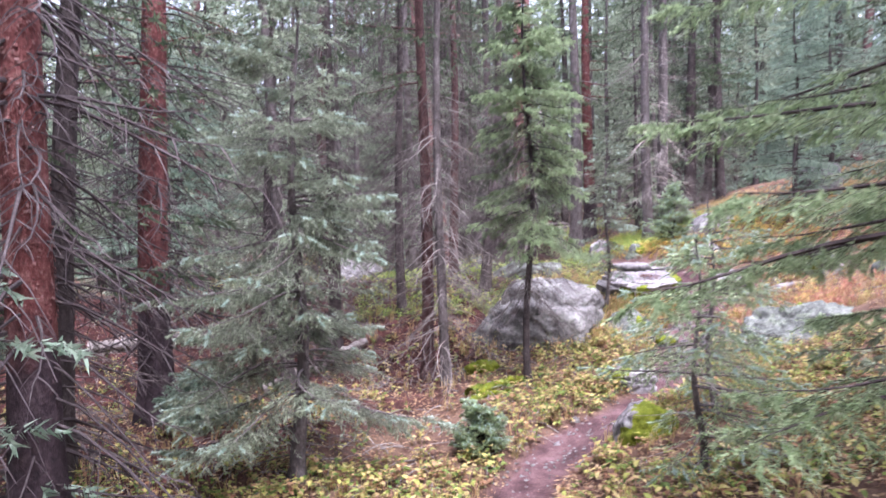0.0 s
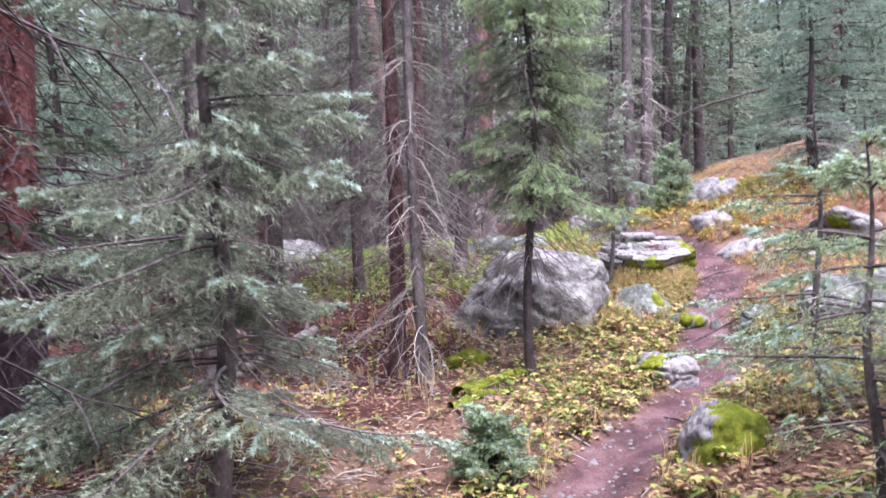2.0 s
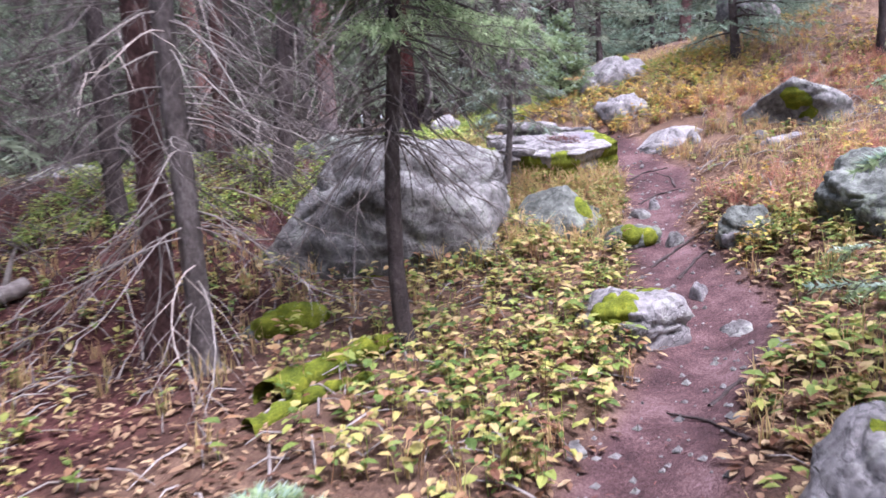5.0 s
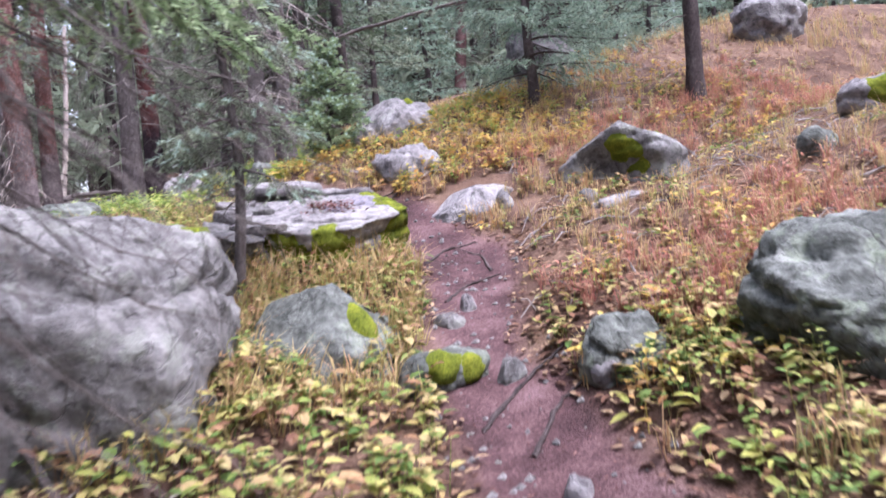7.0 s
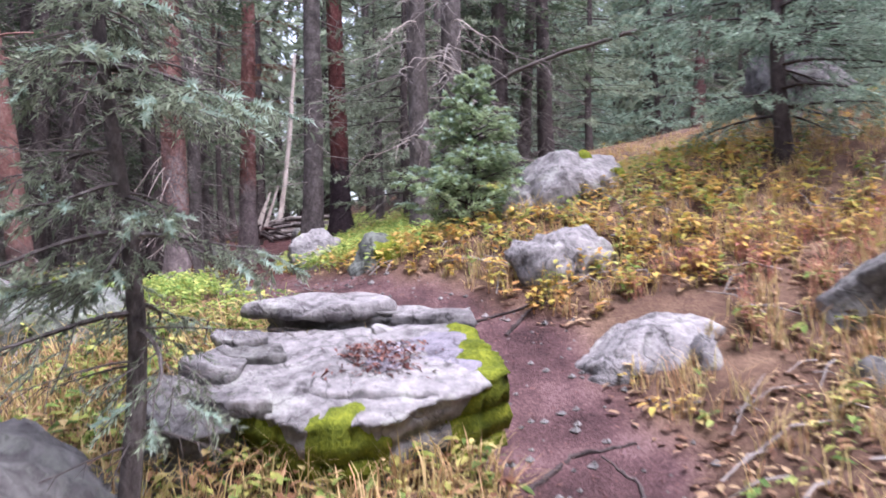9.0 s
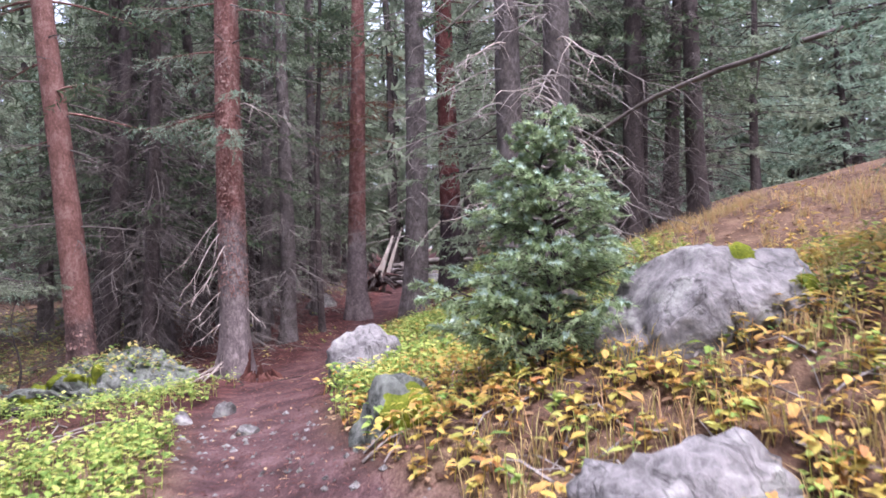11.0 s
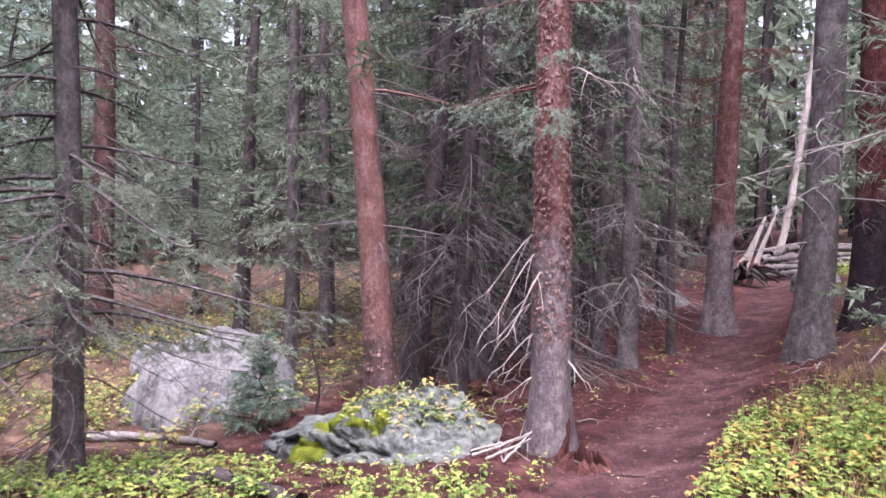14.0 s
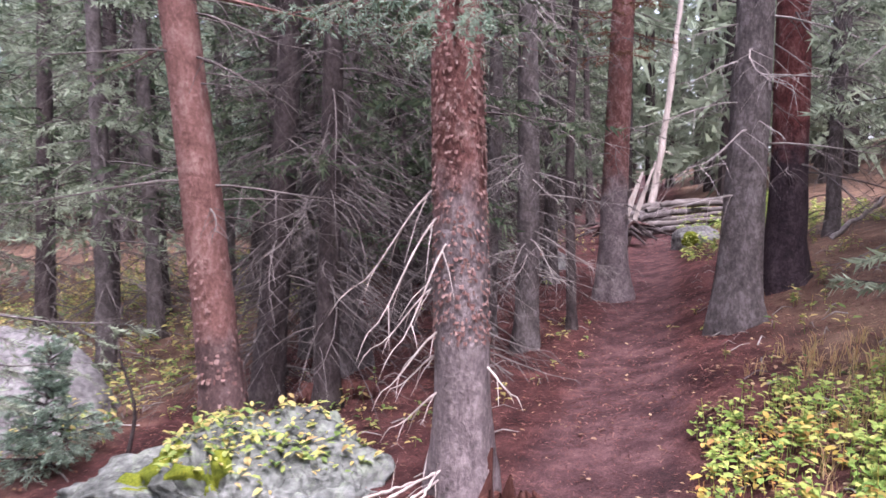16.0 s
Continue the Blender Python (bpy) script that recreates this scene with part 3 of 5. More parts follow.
def plate_shape(sx, sy, th, seed, edges=7, layers=1, around=72):
    """A flat slab with a broken outline; its sides step in and out from bed to bed."""
    g = np.random.default_rng(seed)
    a = np.arange(around) / around * 2 * np.pi
    R = np.full(around, 1.15)
    for k in range(edges):
        c = np.cos(a - (k + 0.7 * g.random()) / edges * 2 * np.pi)
        R = np.minimum(R, np.where(c > 0.2, (0.78 + 0.24 * g.random()) / np.maximum(c, 0.2), 9))
    R *= 1 + 0.04 * (g.random(around) - 0.5)
    rings = [(r, th / 2) for r in (0.02, 0.2, 0.4, 0.6, 0.75, 0.88, 0.96)] + [(0.995, th / 2 - 0.012)]
    for k in range(layers):
        z0, z1, inset = th / 2 - th * k / layers, th / 2 - th * (k + 1) / layers, 1 - 0.1 * g.random() * (layers > 1)
        rings += [(inset, z0 - 0.014), (inset * 1.01, (z0 + z1) / 2), (inset * 0.99, z1 + 0.012), (inset * 0.93, z1 + 0.004)]
    rings += [(0.6, -th / 2), (0.02, -th / 2)]
    v = np.array([[(sx / 2 * r * R[i] * math.cos(a[i]), sy / 2 * r * R[i] * math.sin(a[i]), z) for i in range(around)] for r, z in rings]).reshape(-1, 3)
    off = Vector((seed * 1.7, seed * 0.3, 0))
    v += np.array([noise.noise_vector(Vector(p) * 5 + off) for p in v]) * np.array([0.035, 0.035, 0.022]) + np.array([noise.noise_vector(Vector(p) * 19 + off) for p in v]) * 0.012
    i, j = np.meshgrid(np.arange(len(rings) - 1), np.arange(around), indexing="ij")
    p, q = (i * around + j).ravel(), (i * around + (j + 1) % around).ravel()
    return v, np.concatenate([np.stack([p, p + around, q], 1), np.stack([q, p + around, q + around], 1)])


G1 = "boulders along the trail"
rock("huge grey granite boulder with flat cracked face", 1.56, 11.45, 0.98, (2.0, 1.95, 2.0), 11, ROCK, -22, moss=[((0.2, -0.98, -0.1), 0.16), ((-0.35, -0.98, -0.1), 0.14), ((0.95, -0.7, 0.2), 0.16), ((0.75, -0.5, 0.85), 0.07)], group=G1,
     block=dict(power=5.5, detail=6, facets=16, cuts=[((-0.85, -0.1, 0.6), 0.88), ((0.0, -0.55, 0.85), 1.08), ((-0.6, -0.8, 0.1), 1.1)], cracks=[((0.05, 0.15, 1.0), 0.64, 0.085), ((0.5, 0.1, 0.9), 0.36, 0.03), ((1.0, 0.3, 0.2), 0.76, 0.05)], rough=0.75))
rock("rounded grey boulder with a patch of moss", 2.83, 10.8, 0.48, (0.82, 0.66, 0.9), 23, ROCK_GREEN, -25, moss=[((0.4, -0.5, 0.62), 0.11), ((-0.4, -0.85, -0.2), 0.14), ((0.3, -0.9, -0.3), 0.12)], group=G1,
     block=dict(power=2.8, cuts=[((-0.5, -0.4, 0.75), 0.78), ((0.6, -0.2, 0.7), 0.8)], rough=0.55))
rock("low dark mossy stone at the edge of the trail", 3.2, 10.27, 0.17, (0.44, 0.26, 0.3), 31, ROCK_GREEN, -10, moss=[((-0.35, -0.7, 0.6), 0.09), ((0.3, -0.9, 0.3), 0.07)], group=G1, block=dict(power=4.0, rough=0.5, detail=4))
rock("flat-topped mossy stone beside the trail", 2.4, 9.0, -0.07, (0.48, 0.58, 0.5), 41, ROCK_PALE, 20, moss=[((-0.75, -0.3, 0.75), 0.16), ((0.75, 0.1, 0.8), 0.11)], group=G1, block=dict(power=4.5, cuts=[((-0.5, 0.2, 0.8), 0.92)], cracks=[((0.2, 0.0, 1.0), 0.35, 0.04)], rough=0.6))
rock("large grey lichened boulder with mossy underside", 4.58, 8.72, 0.76, (1.65, 1.3, 1.1), 52, ROCK_GREEN, 12, moss=[((-0.75, -0.55, -0.35), 0.3), ((-0.4, -0.8, -0.4), 0.3), ((0.1, -0.9, -0.3), 0.3), ((-0.2, 0.2, 0.98), 0.1)], group=G1,
     block=dict(power=3.4, detail=6, cuts=[((-0.7, -0.2, 0.7), 0.85), ((-0.6, -0.5, -0.62), 0.86), ((0.2, -0.7, 0.7), 0.98)], cracks=[((0.6, 0.2, 0.8), 0.3, 0.06), ((-0.2, 0.3, 0.9), 0.1, 0.05)], rough=1.0))
rock("grey stone with dry leaves beside the trail", 3.74, 9.62, 0.3, (0.42, 0.4, 0.5), 61, ROCK_GREEN, 30, group=G1, block=dict(power=3.0, cuts=[((-0.6, -0.4, 0.6), 0.8)], rough=0.6))
slab = rock("broad layered rock slab with mossy end", 3.38, 12.15, 0.99, (1.42, 0.95, 0.5), 73, ROCK_PALE, -16, 17, moss=[((0.9, -0.3, 0.6), 0.22), ((0.92, -0.1, -0.1), 0.25), ((0.8, -0.6, 0.0), 0.24), ((0.85, 0.25, 0.8), 0.14), ((-0.1, -0.95, 0.0), 0.15), ((-0.55, -0.85, -0.2), 0.2)], group=G1, shape=plate_shape(1.42, 0.98, 0.5, 73, 8, 4, 160))
SLATE = rock_material("slate_violet", (0.25, 0.23, 0.27), (0.18, 0.165, 0.195), (0.09, 0.083, 0.1), (0.22, 0.21, 0.23))
for k, (dx, dy, top, sx, sy, th, turn, tip, mt) in enumerate(((0.32, -0.1, 0.895, 0.54, 0.42, 0.05, -8, 17, SLATE), (0.1, -0.24, 0.848, 0.84, 0.32, 0.05, -16, 17, ROCK_PALE), (-0.06, 0.46, 1.1, 0.66, 0.34, 0.07, -2, 8, ROCK_PALE), (0.44, 0.38, 1.03, 0.46, 0.2, 0.07, -28, 8, ROCK_PALE), (0.02, 0.48, 1.04, 0.72, 0.28, 0.16, 2, 6, ROCK),
                                                           (-0.42, 0.26, 0.98, 0.3, 0.14, 0.08, -30, 14, ROCK_PALE), (-0.5, 0.04, 0.91, 0.26, 0.2, 0.08, 20, 14, ROCK_PALE), (-0.36, 0.1, 0.93, 0.26, 0.13, 0.07, -10, 16, ROCK), (0.2, 0.22, 0.98, 0.09, 0.06, 0.12, 20, 8, ROCK_PALE), (-0.44, -0.24, 0.82, 0.36, 0.12, 0.07, -35, 16, ROCK_PALE), (-0.6, -0.1, 0.8, 0.4, 0.5, 0.4, 15, 18, ROCK))):
    v, f = plate_shape(sx, sy, th, 400 + k, 5 + k % 3, 1 + (th > 0.12) * 2, 40)
    v = v @ np.array(Euler((radians(tip), 0, radians(turn))).to_matrix()).T + np.array([dx, dy, top - th / 2 - slab.location.z])
    part("ledge", v, f, mt, slab, "flat pale ledge of bedded rock", True)
rock("pale angular boulder in the trail", 4.87, 12.3, 1.0, (0.98, 0.66, 0.7), 84, ROCK_PALE, -4, group=G1, block=dict(power=4.0, cuts=[((-0.55, -0.5, 0.45), 0.95), ((0.6, -0.75, -0.1), 0.85), ((-0.5, -0.8, -0.1), 0.9), ((-0.6, 0.0, 0.7), 0.85)], cracks=[((0.2, 0.1, 1.0), 0.2, 0.03)], rough=0.6))
rock("small pointed pale stone", 5.02, 11.78, 0.8, (0.34, 0.26, 0.36), 95, ROCK_PALE, 20, group=G1, block=dict(power=3.0, cuts=[((-0.7, 0.0, 0.6), 0.5), ((0.75, 0.0, 0.6), 0.55), ((0.0, -0.7, 0.5), 0.7)], rough=0.4, detail=4))
rock("arched grey boulder with moss in its hollow", 5.95, 11.64, 1.41, (1.0, 0.6, 0.75), 106, ROCK, -48, moss=[((-0.35, -0.6, 0.25), 0.14), ((0.2, -0.55, -0.05), 0.14), ((-0.6, -0.8, -0.1), 0.1)], group=G1,
     block=dict(power=4.0, cuts=[((-0.66, 0.0, 0.75), 0.62), ((0.55, 0.0, 0.8), 0.68), ((0.9, 0.0, 0.4), 0.9)], rough=0.5, facets=8, hollow=(-0.05, -0.25, 0.6, 0.8)))
rock("low pale flat stone among dry grass", 5.55, 11.15, 0.84, (0.75, 0.32, 0.3), 117, ROCK_PALE, -8, group=G1)
rock("pale grey boulder among yellow herbs", 4.86, 13.2, 1.46, (0.74, 0.52, 0.6), 128, ROCK_PALE, 5, cuts=8, group=G1)
rock("grey boulder with rough broken face", 5.34, 14.25, 2.04, (1.0, 0.75, 0.9), 139, ROCK_PALE, 4, 0, moss=[((0.85, -0.7, 0.6), 0.12), ((0.2, -0.4, 0.9), 0.06)], group=G1,
     block=dict(power=4.0, cuts=[((-0.75, -0.2, 0.6), 0.8), ((0.2, -0.8, 0.6), 0.95), ((0.8, -0.5, 0.1), 1.0)], cracks=[((0.5, 0.1, 0.85), 0.35, 0.025)], rough=0.6, facets=34))
rock("dark boulder with pale top under young firs", 7.6, 14.4, 3.0, (1.0, 0.8, 1.1), 140, ROCK_PALE, 0, group=G1)
rock("pale boulder high on the slope", 10.4, 13.0, 3.3, (1.15, 0.85, 0.8), 151, ROCK_PALE, -30, group=G1)
rock("round grey stone in dry herbs", 4.45, 10.66, 0.44, (0.24, 0.22, 0.26), 162, ROCK_GREEN, detail=3, group=G1)
rock("grey stone with bright moss on top", 3.96, 14.55, 1.46, (0.62, 0.5, 0.6), 173, ROCK_GREEN, 10, moss=[((0.2, -0.5, 0.3), 0.17), ((0.6, 0.1, 0.5), 0.12)], group=G1)
rock("pale rounded stone among yellow herbs", 3.66, 16.7, 1.55, (0.62, 0.5, 0.6), 184, ROCK_PALE, 25, group=G1)
rock("great pale grey boulder in the woods", -2.9, 20.8, 1.17, (2.7, 2.2, 2.6), 195, ROCK, -20, moss=[((-0.3, -0.9, -0.3), 0.2)], group="boulders in the woods",
     block=dict(power=2.8, cuts=[((-0.7, -0.2, 0.65), 0.78), ((0.75, -0.3, 0.55), 0.86), ((-0.1, -0.85, 0.5), 0.9)], cracks=[((0.85, 0.0, 0.55), -0.35, 0.12)], rough=1.0))
rock("pale boulder behind a larger one", -4.5, 21.6, 0.75, (1.0, 0.9, 1.1), 206, ROCK_PALE, 0, group="boulders in the woods")
rock("cracked grey boulder overgrown with moss and herbs", 0.5, 19.1, 1.18, (2.3, 1.3, 1.5), 217, ROCK_GREEN, -12, moss=[((0.1, -0.5, 0.85), 0.22), ((-0.35, -0.8, 0.3), 0.18), ((0.55, -0.8, 0.3), 0.14), ((-0.3, -0.3, 0.8), 0.25)], group="boulders in the woods",
     block=dict(power=3.6, detail=6, facets=26, cuts=[((-0.55, -0.1, 0.8), 0.72), ((0.5, -0.1, 0.85), 0.92)], cracks=[((0.95, 0.1, 0.2), 0.35, 0.16), ((0.95, 0.2, -0.3), -0.25, 0.16), ((0.25, 0.1, 0.95), 0.55, 0.1), ((-0.2, 0.1, 0.95), 0.4, 0.08)], rough=1.25))
rock("grey boulder behind a larger one", 1.7, 13.85, 1.16, (1.6, 1.0, 1.1), 262, ROCK_GREEN, -10, group=G1, block=dict(power=3.4, rough=0.9))
rock("pale slab-like boulder on the slope", 7.7, 10.45, 1.62, (0.6, 0.35, 0.3), 263, ROCK_PALE, -35, moss=[((-0.5, -0.9, 0.2), 0.14)], group=G1, block=dict(power=4.0, rough=0.6, detail=4))
rock("small lichened stone on the slope", 6.32, 10.2, 1.17, (0.36, 0.24, 0.3), 264, ROCK_GREEN, 10, group=G1, block=dict(power=3.0, rough=0.5, detail=4))
rock("small bluish grey stone", 0.86, 16.1, 1.16, (0.4, 0.34, 0.5), 228, ROCK_PALE, detail=3, group="boulders in the woods")
rock("grey boulder between the trunks", 1.95, 27.9, 1.55, (0.8, 0.7, 0.9), 239, ROCK, group="boulders in the woods")
rock("yellow-green mossy boulder beside the trail", 1.98, 6.85, -0.06, (0.6, 0.5, 0.65), 240, ROCK_PALE, 20, moss=[((0.3, -0.6, 0.6), 0.27), ((-0.3, -0.8, 0.0), 0.2), ((0.6, -0.5, 0.2), 0.25)], group=G1, block=dict(power=3.2, rough=0.6))
rock("low stone with a cap of yellow moss", 0.55, 9.95, -0.12, (0.55, 0.4, 0.45), 251, ROCK_GREEN, 0, moss=[((0.2, -0.3, 0.8), 0.22), ((-0.4, -0.3, 0.6), 0.15)], group=G1)
for i, (x, y, h, s) in enumerate([(3.42, 10.05, 0.1, 0.16), (3.05, 9.25, 0.1, 0.17), (2.95, 8.75, 0.06, 0.3), (2.7, 8.1, 0.05, 0.2), (3.55, 10.75, 0.07, 0.2), (3.75, 10.85, 0.09, 0.13), (2.65, 16.4, 0.1, 0.22),
                                  (2.45, 16.1, 0.08, 0.2), (1.5, 7.9, 0.05, 0.1), (1.2, 7.3, 0.04, 0.09), (3.0, 15.6, 0.06, 0.16), (4.95, 11.95, 0.12, 0.2), (5.35, 11.45, 0.1, 0.2), (3.6, 9.6, 0.1, 0.22)]):
    rock("small pale stone bedded in the dirt trail", x, y, float(ground_z(x, y)) + h, (s, s * 0.75, s * 0.8), 300 + i, ROCK_PALE if i % 2 else ROCK, i * 40, detail=3, name="stone", group="stones in the trail")

# ---- trees beside the trail ----
FIR = "evergreen tree"
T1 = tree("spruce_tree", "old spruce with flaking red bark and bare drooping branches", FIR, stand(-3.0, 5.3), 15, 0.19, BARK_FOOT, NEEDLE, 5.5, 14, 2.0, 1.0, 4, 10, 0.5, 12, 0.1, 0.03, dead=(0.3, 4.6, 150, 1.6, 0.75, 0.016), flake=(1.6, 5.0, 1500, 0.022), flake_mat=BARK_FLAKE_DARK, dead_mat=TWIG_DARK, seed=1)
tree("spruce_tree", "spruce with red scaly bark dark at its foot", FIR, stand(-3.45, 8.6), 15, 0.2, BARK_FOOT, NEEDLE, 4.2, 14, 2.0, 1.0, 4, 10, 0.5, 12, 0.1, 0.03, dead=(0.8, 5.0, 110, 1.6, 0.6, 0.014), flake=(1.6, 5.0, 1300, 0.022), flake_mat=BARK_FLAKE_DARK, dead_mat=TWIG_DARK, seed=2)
tree("fir_tree", "young blue-green fir with layered sprays of needles", FIR, stand(-1.3, 6.45), 4.4, 0.07, BARK_GREY, NEEDLE_GREY, 0.55, 4.3, 1.32, 0.17, 5, 19, 0.36, 18, 0.034, 0.011, sub=5, droop=0.42, lift=0.16, sparse=0.45, tips=NEEDLE_LIT_TIP, dead=(0.2, 3.2, 90, 0.9, 0.5, 0.005), dead_mat=DEAD_DARK, seed=3, ratio=0.45)
tree("spruce_tree", "slim spruce with dark reddish bark", FIR, stand(-0.2, 9.95), 14, 0.09, BARK_RED, NEEDLE, 4.5, 13, 1.6, 1.0, 4, 9, 0.5, 12, 0.1, 0.03, dead=(0.5, 4, 80, 1.1, 0.8, 0.007), seed=4)
tree("spruce_tree", "dead slim grey spruce with bare twigs", FIR, stand(0.05, 9.45), 12, 0.066, BARK_GREY, NEEDLE, 5, 11, 1.4, 1.0, 4, 9, 0.5, 12, 0.1, 0.03, dead=(0.4, 4, 90, 0.9, 0.9, 0.006), dead_mat=DEAD, seed=5)
tree("fir_tree", "young fir with a bare curved dark stem", FIR, stand(1.12, 9.2), 5.6, 0.05, BARK_DARK, NEEDLE_BRIGHT, 1.95, 5.5, 0.85, 0.16, 5, 15, 0.34, 17, 0.032, 0.01, sub=4, droop=0.6, lift=0.05, tips=NEEDLE_BRIGHT, dead=(1.15, 3.6, 210, 0.95, 1.15, 0.005), bend=0.06, seed=6, ratio=0.35)
tree("fir_sapling", "thin fir sapling with grey-green sprays", FIR, stand(2.62, 11.45), 3.0, 0.034, BARK_GREY, NEEDLE_GREY, 0.8, 2.95, 0.5, 0.13, 4, 10, 0.26, 15, 0.026, 0.007, sub=3, droop=0.5, sparse=0.4, tips=NEEDLE_LIT_TIP, dead=(0.3, 2.2, 40, 0.4, 0.5, 0.004), seed=7, ratio=0.4)
tree("fir_sapling", "sparse fir sapling with grey lichened boughs", FIR, stand(2.0, 5.3), 1.9, 0.032, BARK_GREY, NEEDLE_BRIGHT, 0.3, 1.8, 0.85, 0.12, 5, 12, 0.3, 15, 0.028, 0.009, sub=2, sparse=0.58, droop=0.25, lift=0.1, dead=(0.1, 1.2, 30, 0.6, 0.4, 0.005), dead_mat=DEAD, tips=NEEDLE_LIT_TIP, seed=8, ratio=0.5)
tree("fir_sapling", "sparse fir sapling with a bare leader", FIR, stand(2.6, 6.65), 2.3, 0.03, BARK_GREY, NEEDLE_BRIGHT, 0.25, 1.75, 0.95, 0.12, 5, 12, 0.3, 15, 0.028, 0.009, sub=2, sparse=0.58, droop=0.25, lift=0.1, dead=(0.1, 2.0, 30, 0.4, 0.4, 0.005), dead_mat=DEAD, tips=NEEDLE_LIT_TIP, seed=9, ratio=0.5)
tree("fir_tree", "fir with long drooping boughs over the trail", FIR, stand(2.4, 3.2), 6.0, 0.09, BARK_DARK, NEEDLE_BRIGHT, 0.75, 4.2, 1.65, 0.19, 5, 18, 0.36, 20, 0.03, 0.01, sub=5, droop=0.35, sparse=0.4, tips=NEEDLE_BRIGHT, seed=10)
tree("fir_shrub", "low bushy young fir", FIR, stand(-2.75, 8.0), 0.65, 0.03, BARK_DARK, NEEDLE_BLUE, 0.06, 0.62, 0.5, 0.06, 7, 12, 0.17, 13, 0.024, 0.007, sub=4, droop=0.1, lift=0.35, seed=11)
tree("fir_shrub", "low bright green bushy young fir", FIR, stand(0.44, 6.9), 0.42, 0.025, BARK_DARK, NEEDLE_BRIGHT, 0.05, 0.4, 0.28, 0.05, 8, 11, 0.14, 12, 0.022, 0.007, sub=4, droop=0.1, lift=0.4, tips=NEEDLE_LIT_TIP, seed=12)
tree("fir_tree", "small bushy blue-green fir beside a boulder", FIR, stand(4.66, 14.4), 1.06, 0.035, BARK_DARK, NEEDLE_BRIGHT, 0.06, 1.18, 0.5, 0.08, 7, 11, 0.2, 14, 0.026, 0.009, sub=4, droop=0.05, lift=0.4, sparse=0.15, tips=NEEDLE_LIT_TIP, seed=13, ratio=0.6)
tree("spruce_tree", "leaning dark dead spruce trunk", FIR, stand(0.75, 12.7), 9, 0.1, BARK_DARK, NEEDLE, 1, 0, 1.0, dead=(0.5, 4, 110, 1.3, 0.9, 0.007), lean=(0.06, 0.0), seed=14)
for k, (x, y) in enumerate(((-0.7, 12.1), (0.2, 13.9), (-1.7, 11.2), (-2.2, 13.6), (-3.0, 12.4))):
    tree("spruce_tree", "dead spruce hung with a mass of bare brown twigs", FIR, stand(x, y), 11 + k % 3, 0.08 + 0.012 * k, BARK_RED if k % 2 else BARK_DARK, NEEDLE, 5.0, 10.5, 1.2, 1.0, 4, 9, 0.5, 12, 0.1, 0.03, dead=(0.5, 6.0, 190, 1.35, 0.95, 0.007), dead_mat=DEAD_DARK, seed=50 + k, group="dead spruces behind the boulder")
# the stand of old trees at the end
tree("spruce_tree", "spruce with smooth orange-red trunk", FIR, stand(0.05, 20.1), 16, 0.168, BARK_ORANGE, NEEDLE, 3.6, 15, 2.2, 1.0, 4, 10, 0.55, 12, 0.1, 0.03, dead=(1.5, 5, 26, 1.2, 0.4, 0.01), flake=(0.1, 1.5, 400, 0.026), lean=(-0.1, 0), seed=15)
big = tree("spruce_tree", "large spruce with flaking red-grey bark beside the trail", FIR, stand(2.1, 19.1), 16, 0.162, BARK_BIG, NEEDLE_BLUE, 2.75, 9, 1.1, 0.75, 4, 12, 0.4, 12, 0.035, 0.01, sub=3, dead=(2.2, 5, 14, 1.0, 0.5, 0.008), flake=(0.9, 5.0, 3400, 0.019), seed=16)
tree("spruce_tree", "dark forked spruce trunk", FIR, stand(0.15, 22.3), 15, 0.22, BARK_GREY, NEEDLE, 4, 14, 2.2, 1.0, 4, 10, 0.5, 12, 0.1, 0.03, dead=(0.7, 4.5, 130, 1.5, 0.75, 0.008), dead_mat=DEAD, seed=17)
tree("spruce_tree", "slim grey spruce trunk", FIR, stand(1.5, 23.6), 13, 0.1, BARK_GREY, NEEDLE, 5, 12, 1.5, 1.0, 4, 9, 0.5, 12, 0.1, 0.03, dead=(0.8, 5, 40, 0.9, 0.6, 0.007), seed=18)
tree("spruce_tree", "grey spruce trunk with bare twigs", FIR, stand(2.05, 22.8), 14, 0.13, BARK_GREY, NEEDLE, 5, 13, 1.6, 1.0, 4, 9, 0.5, 12, 0.1, 0.03, dead=(0.8, 4.5, 100, 1.1, 0.75, 0.007), dead_mat=DEAD, seed=19)
tree("spruce_tree", "thin dark spruce trunk", FIR, stand(2.5, 23.6), 10, 0.06, BARK_DARK, NEEDLE, 5, 9.5, 1.0, 0.6, 4, 9, 0.4, 14, 0.1, 0.035, dead=(0.8, 5, 26, 0.8, 0.6, 0.006), seed=20)
tree("spruce_tree", "spruce with reddish upper trunk leaning over the trail", FIR, stand(2.98, 25.6), 16, 0.2, BARK_BIG, NEEDLE_BROWN, 3.6, 5.5, 1.3, 0.5, 4, 10, 0.5, 14, 0.07, 0.018, dead=(1.2, 6, 40, 1.2, 0.6, 0.009), lean=(0.0, 0), seed=21)
tree("spruce_tree", "thick grey double spruce trunk", FIR, stand(4.12, 22.5), 16, 0.2, BARK_GREY, NEEDLE, 5, 15, 2.0, 1.0, 4, 10, 0.5, 12, 0.1, 0.03, dead=(1.2, 6, 40, 1.4, 0.5, 0.01), dead_mat=DEAD, seed=22)
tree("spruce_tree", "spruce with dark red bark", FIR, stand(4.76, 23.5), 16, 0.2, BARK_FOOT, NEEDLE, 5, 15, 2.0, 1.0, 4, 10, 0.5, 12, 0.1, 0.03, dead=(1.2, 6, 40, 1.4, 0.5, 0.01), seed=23)
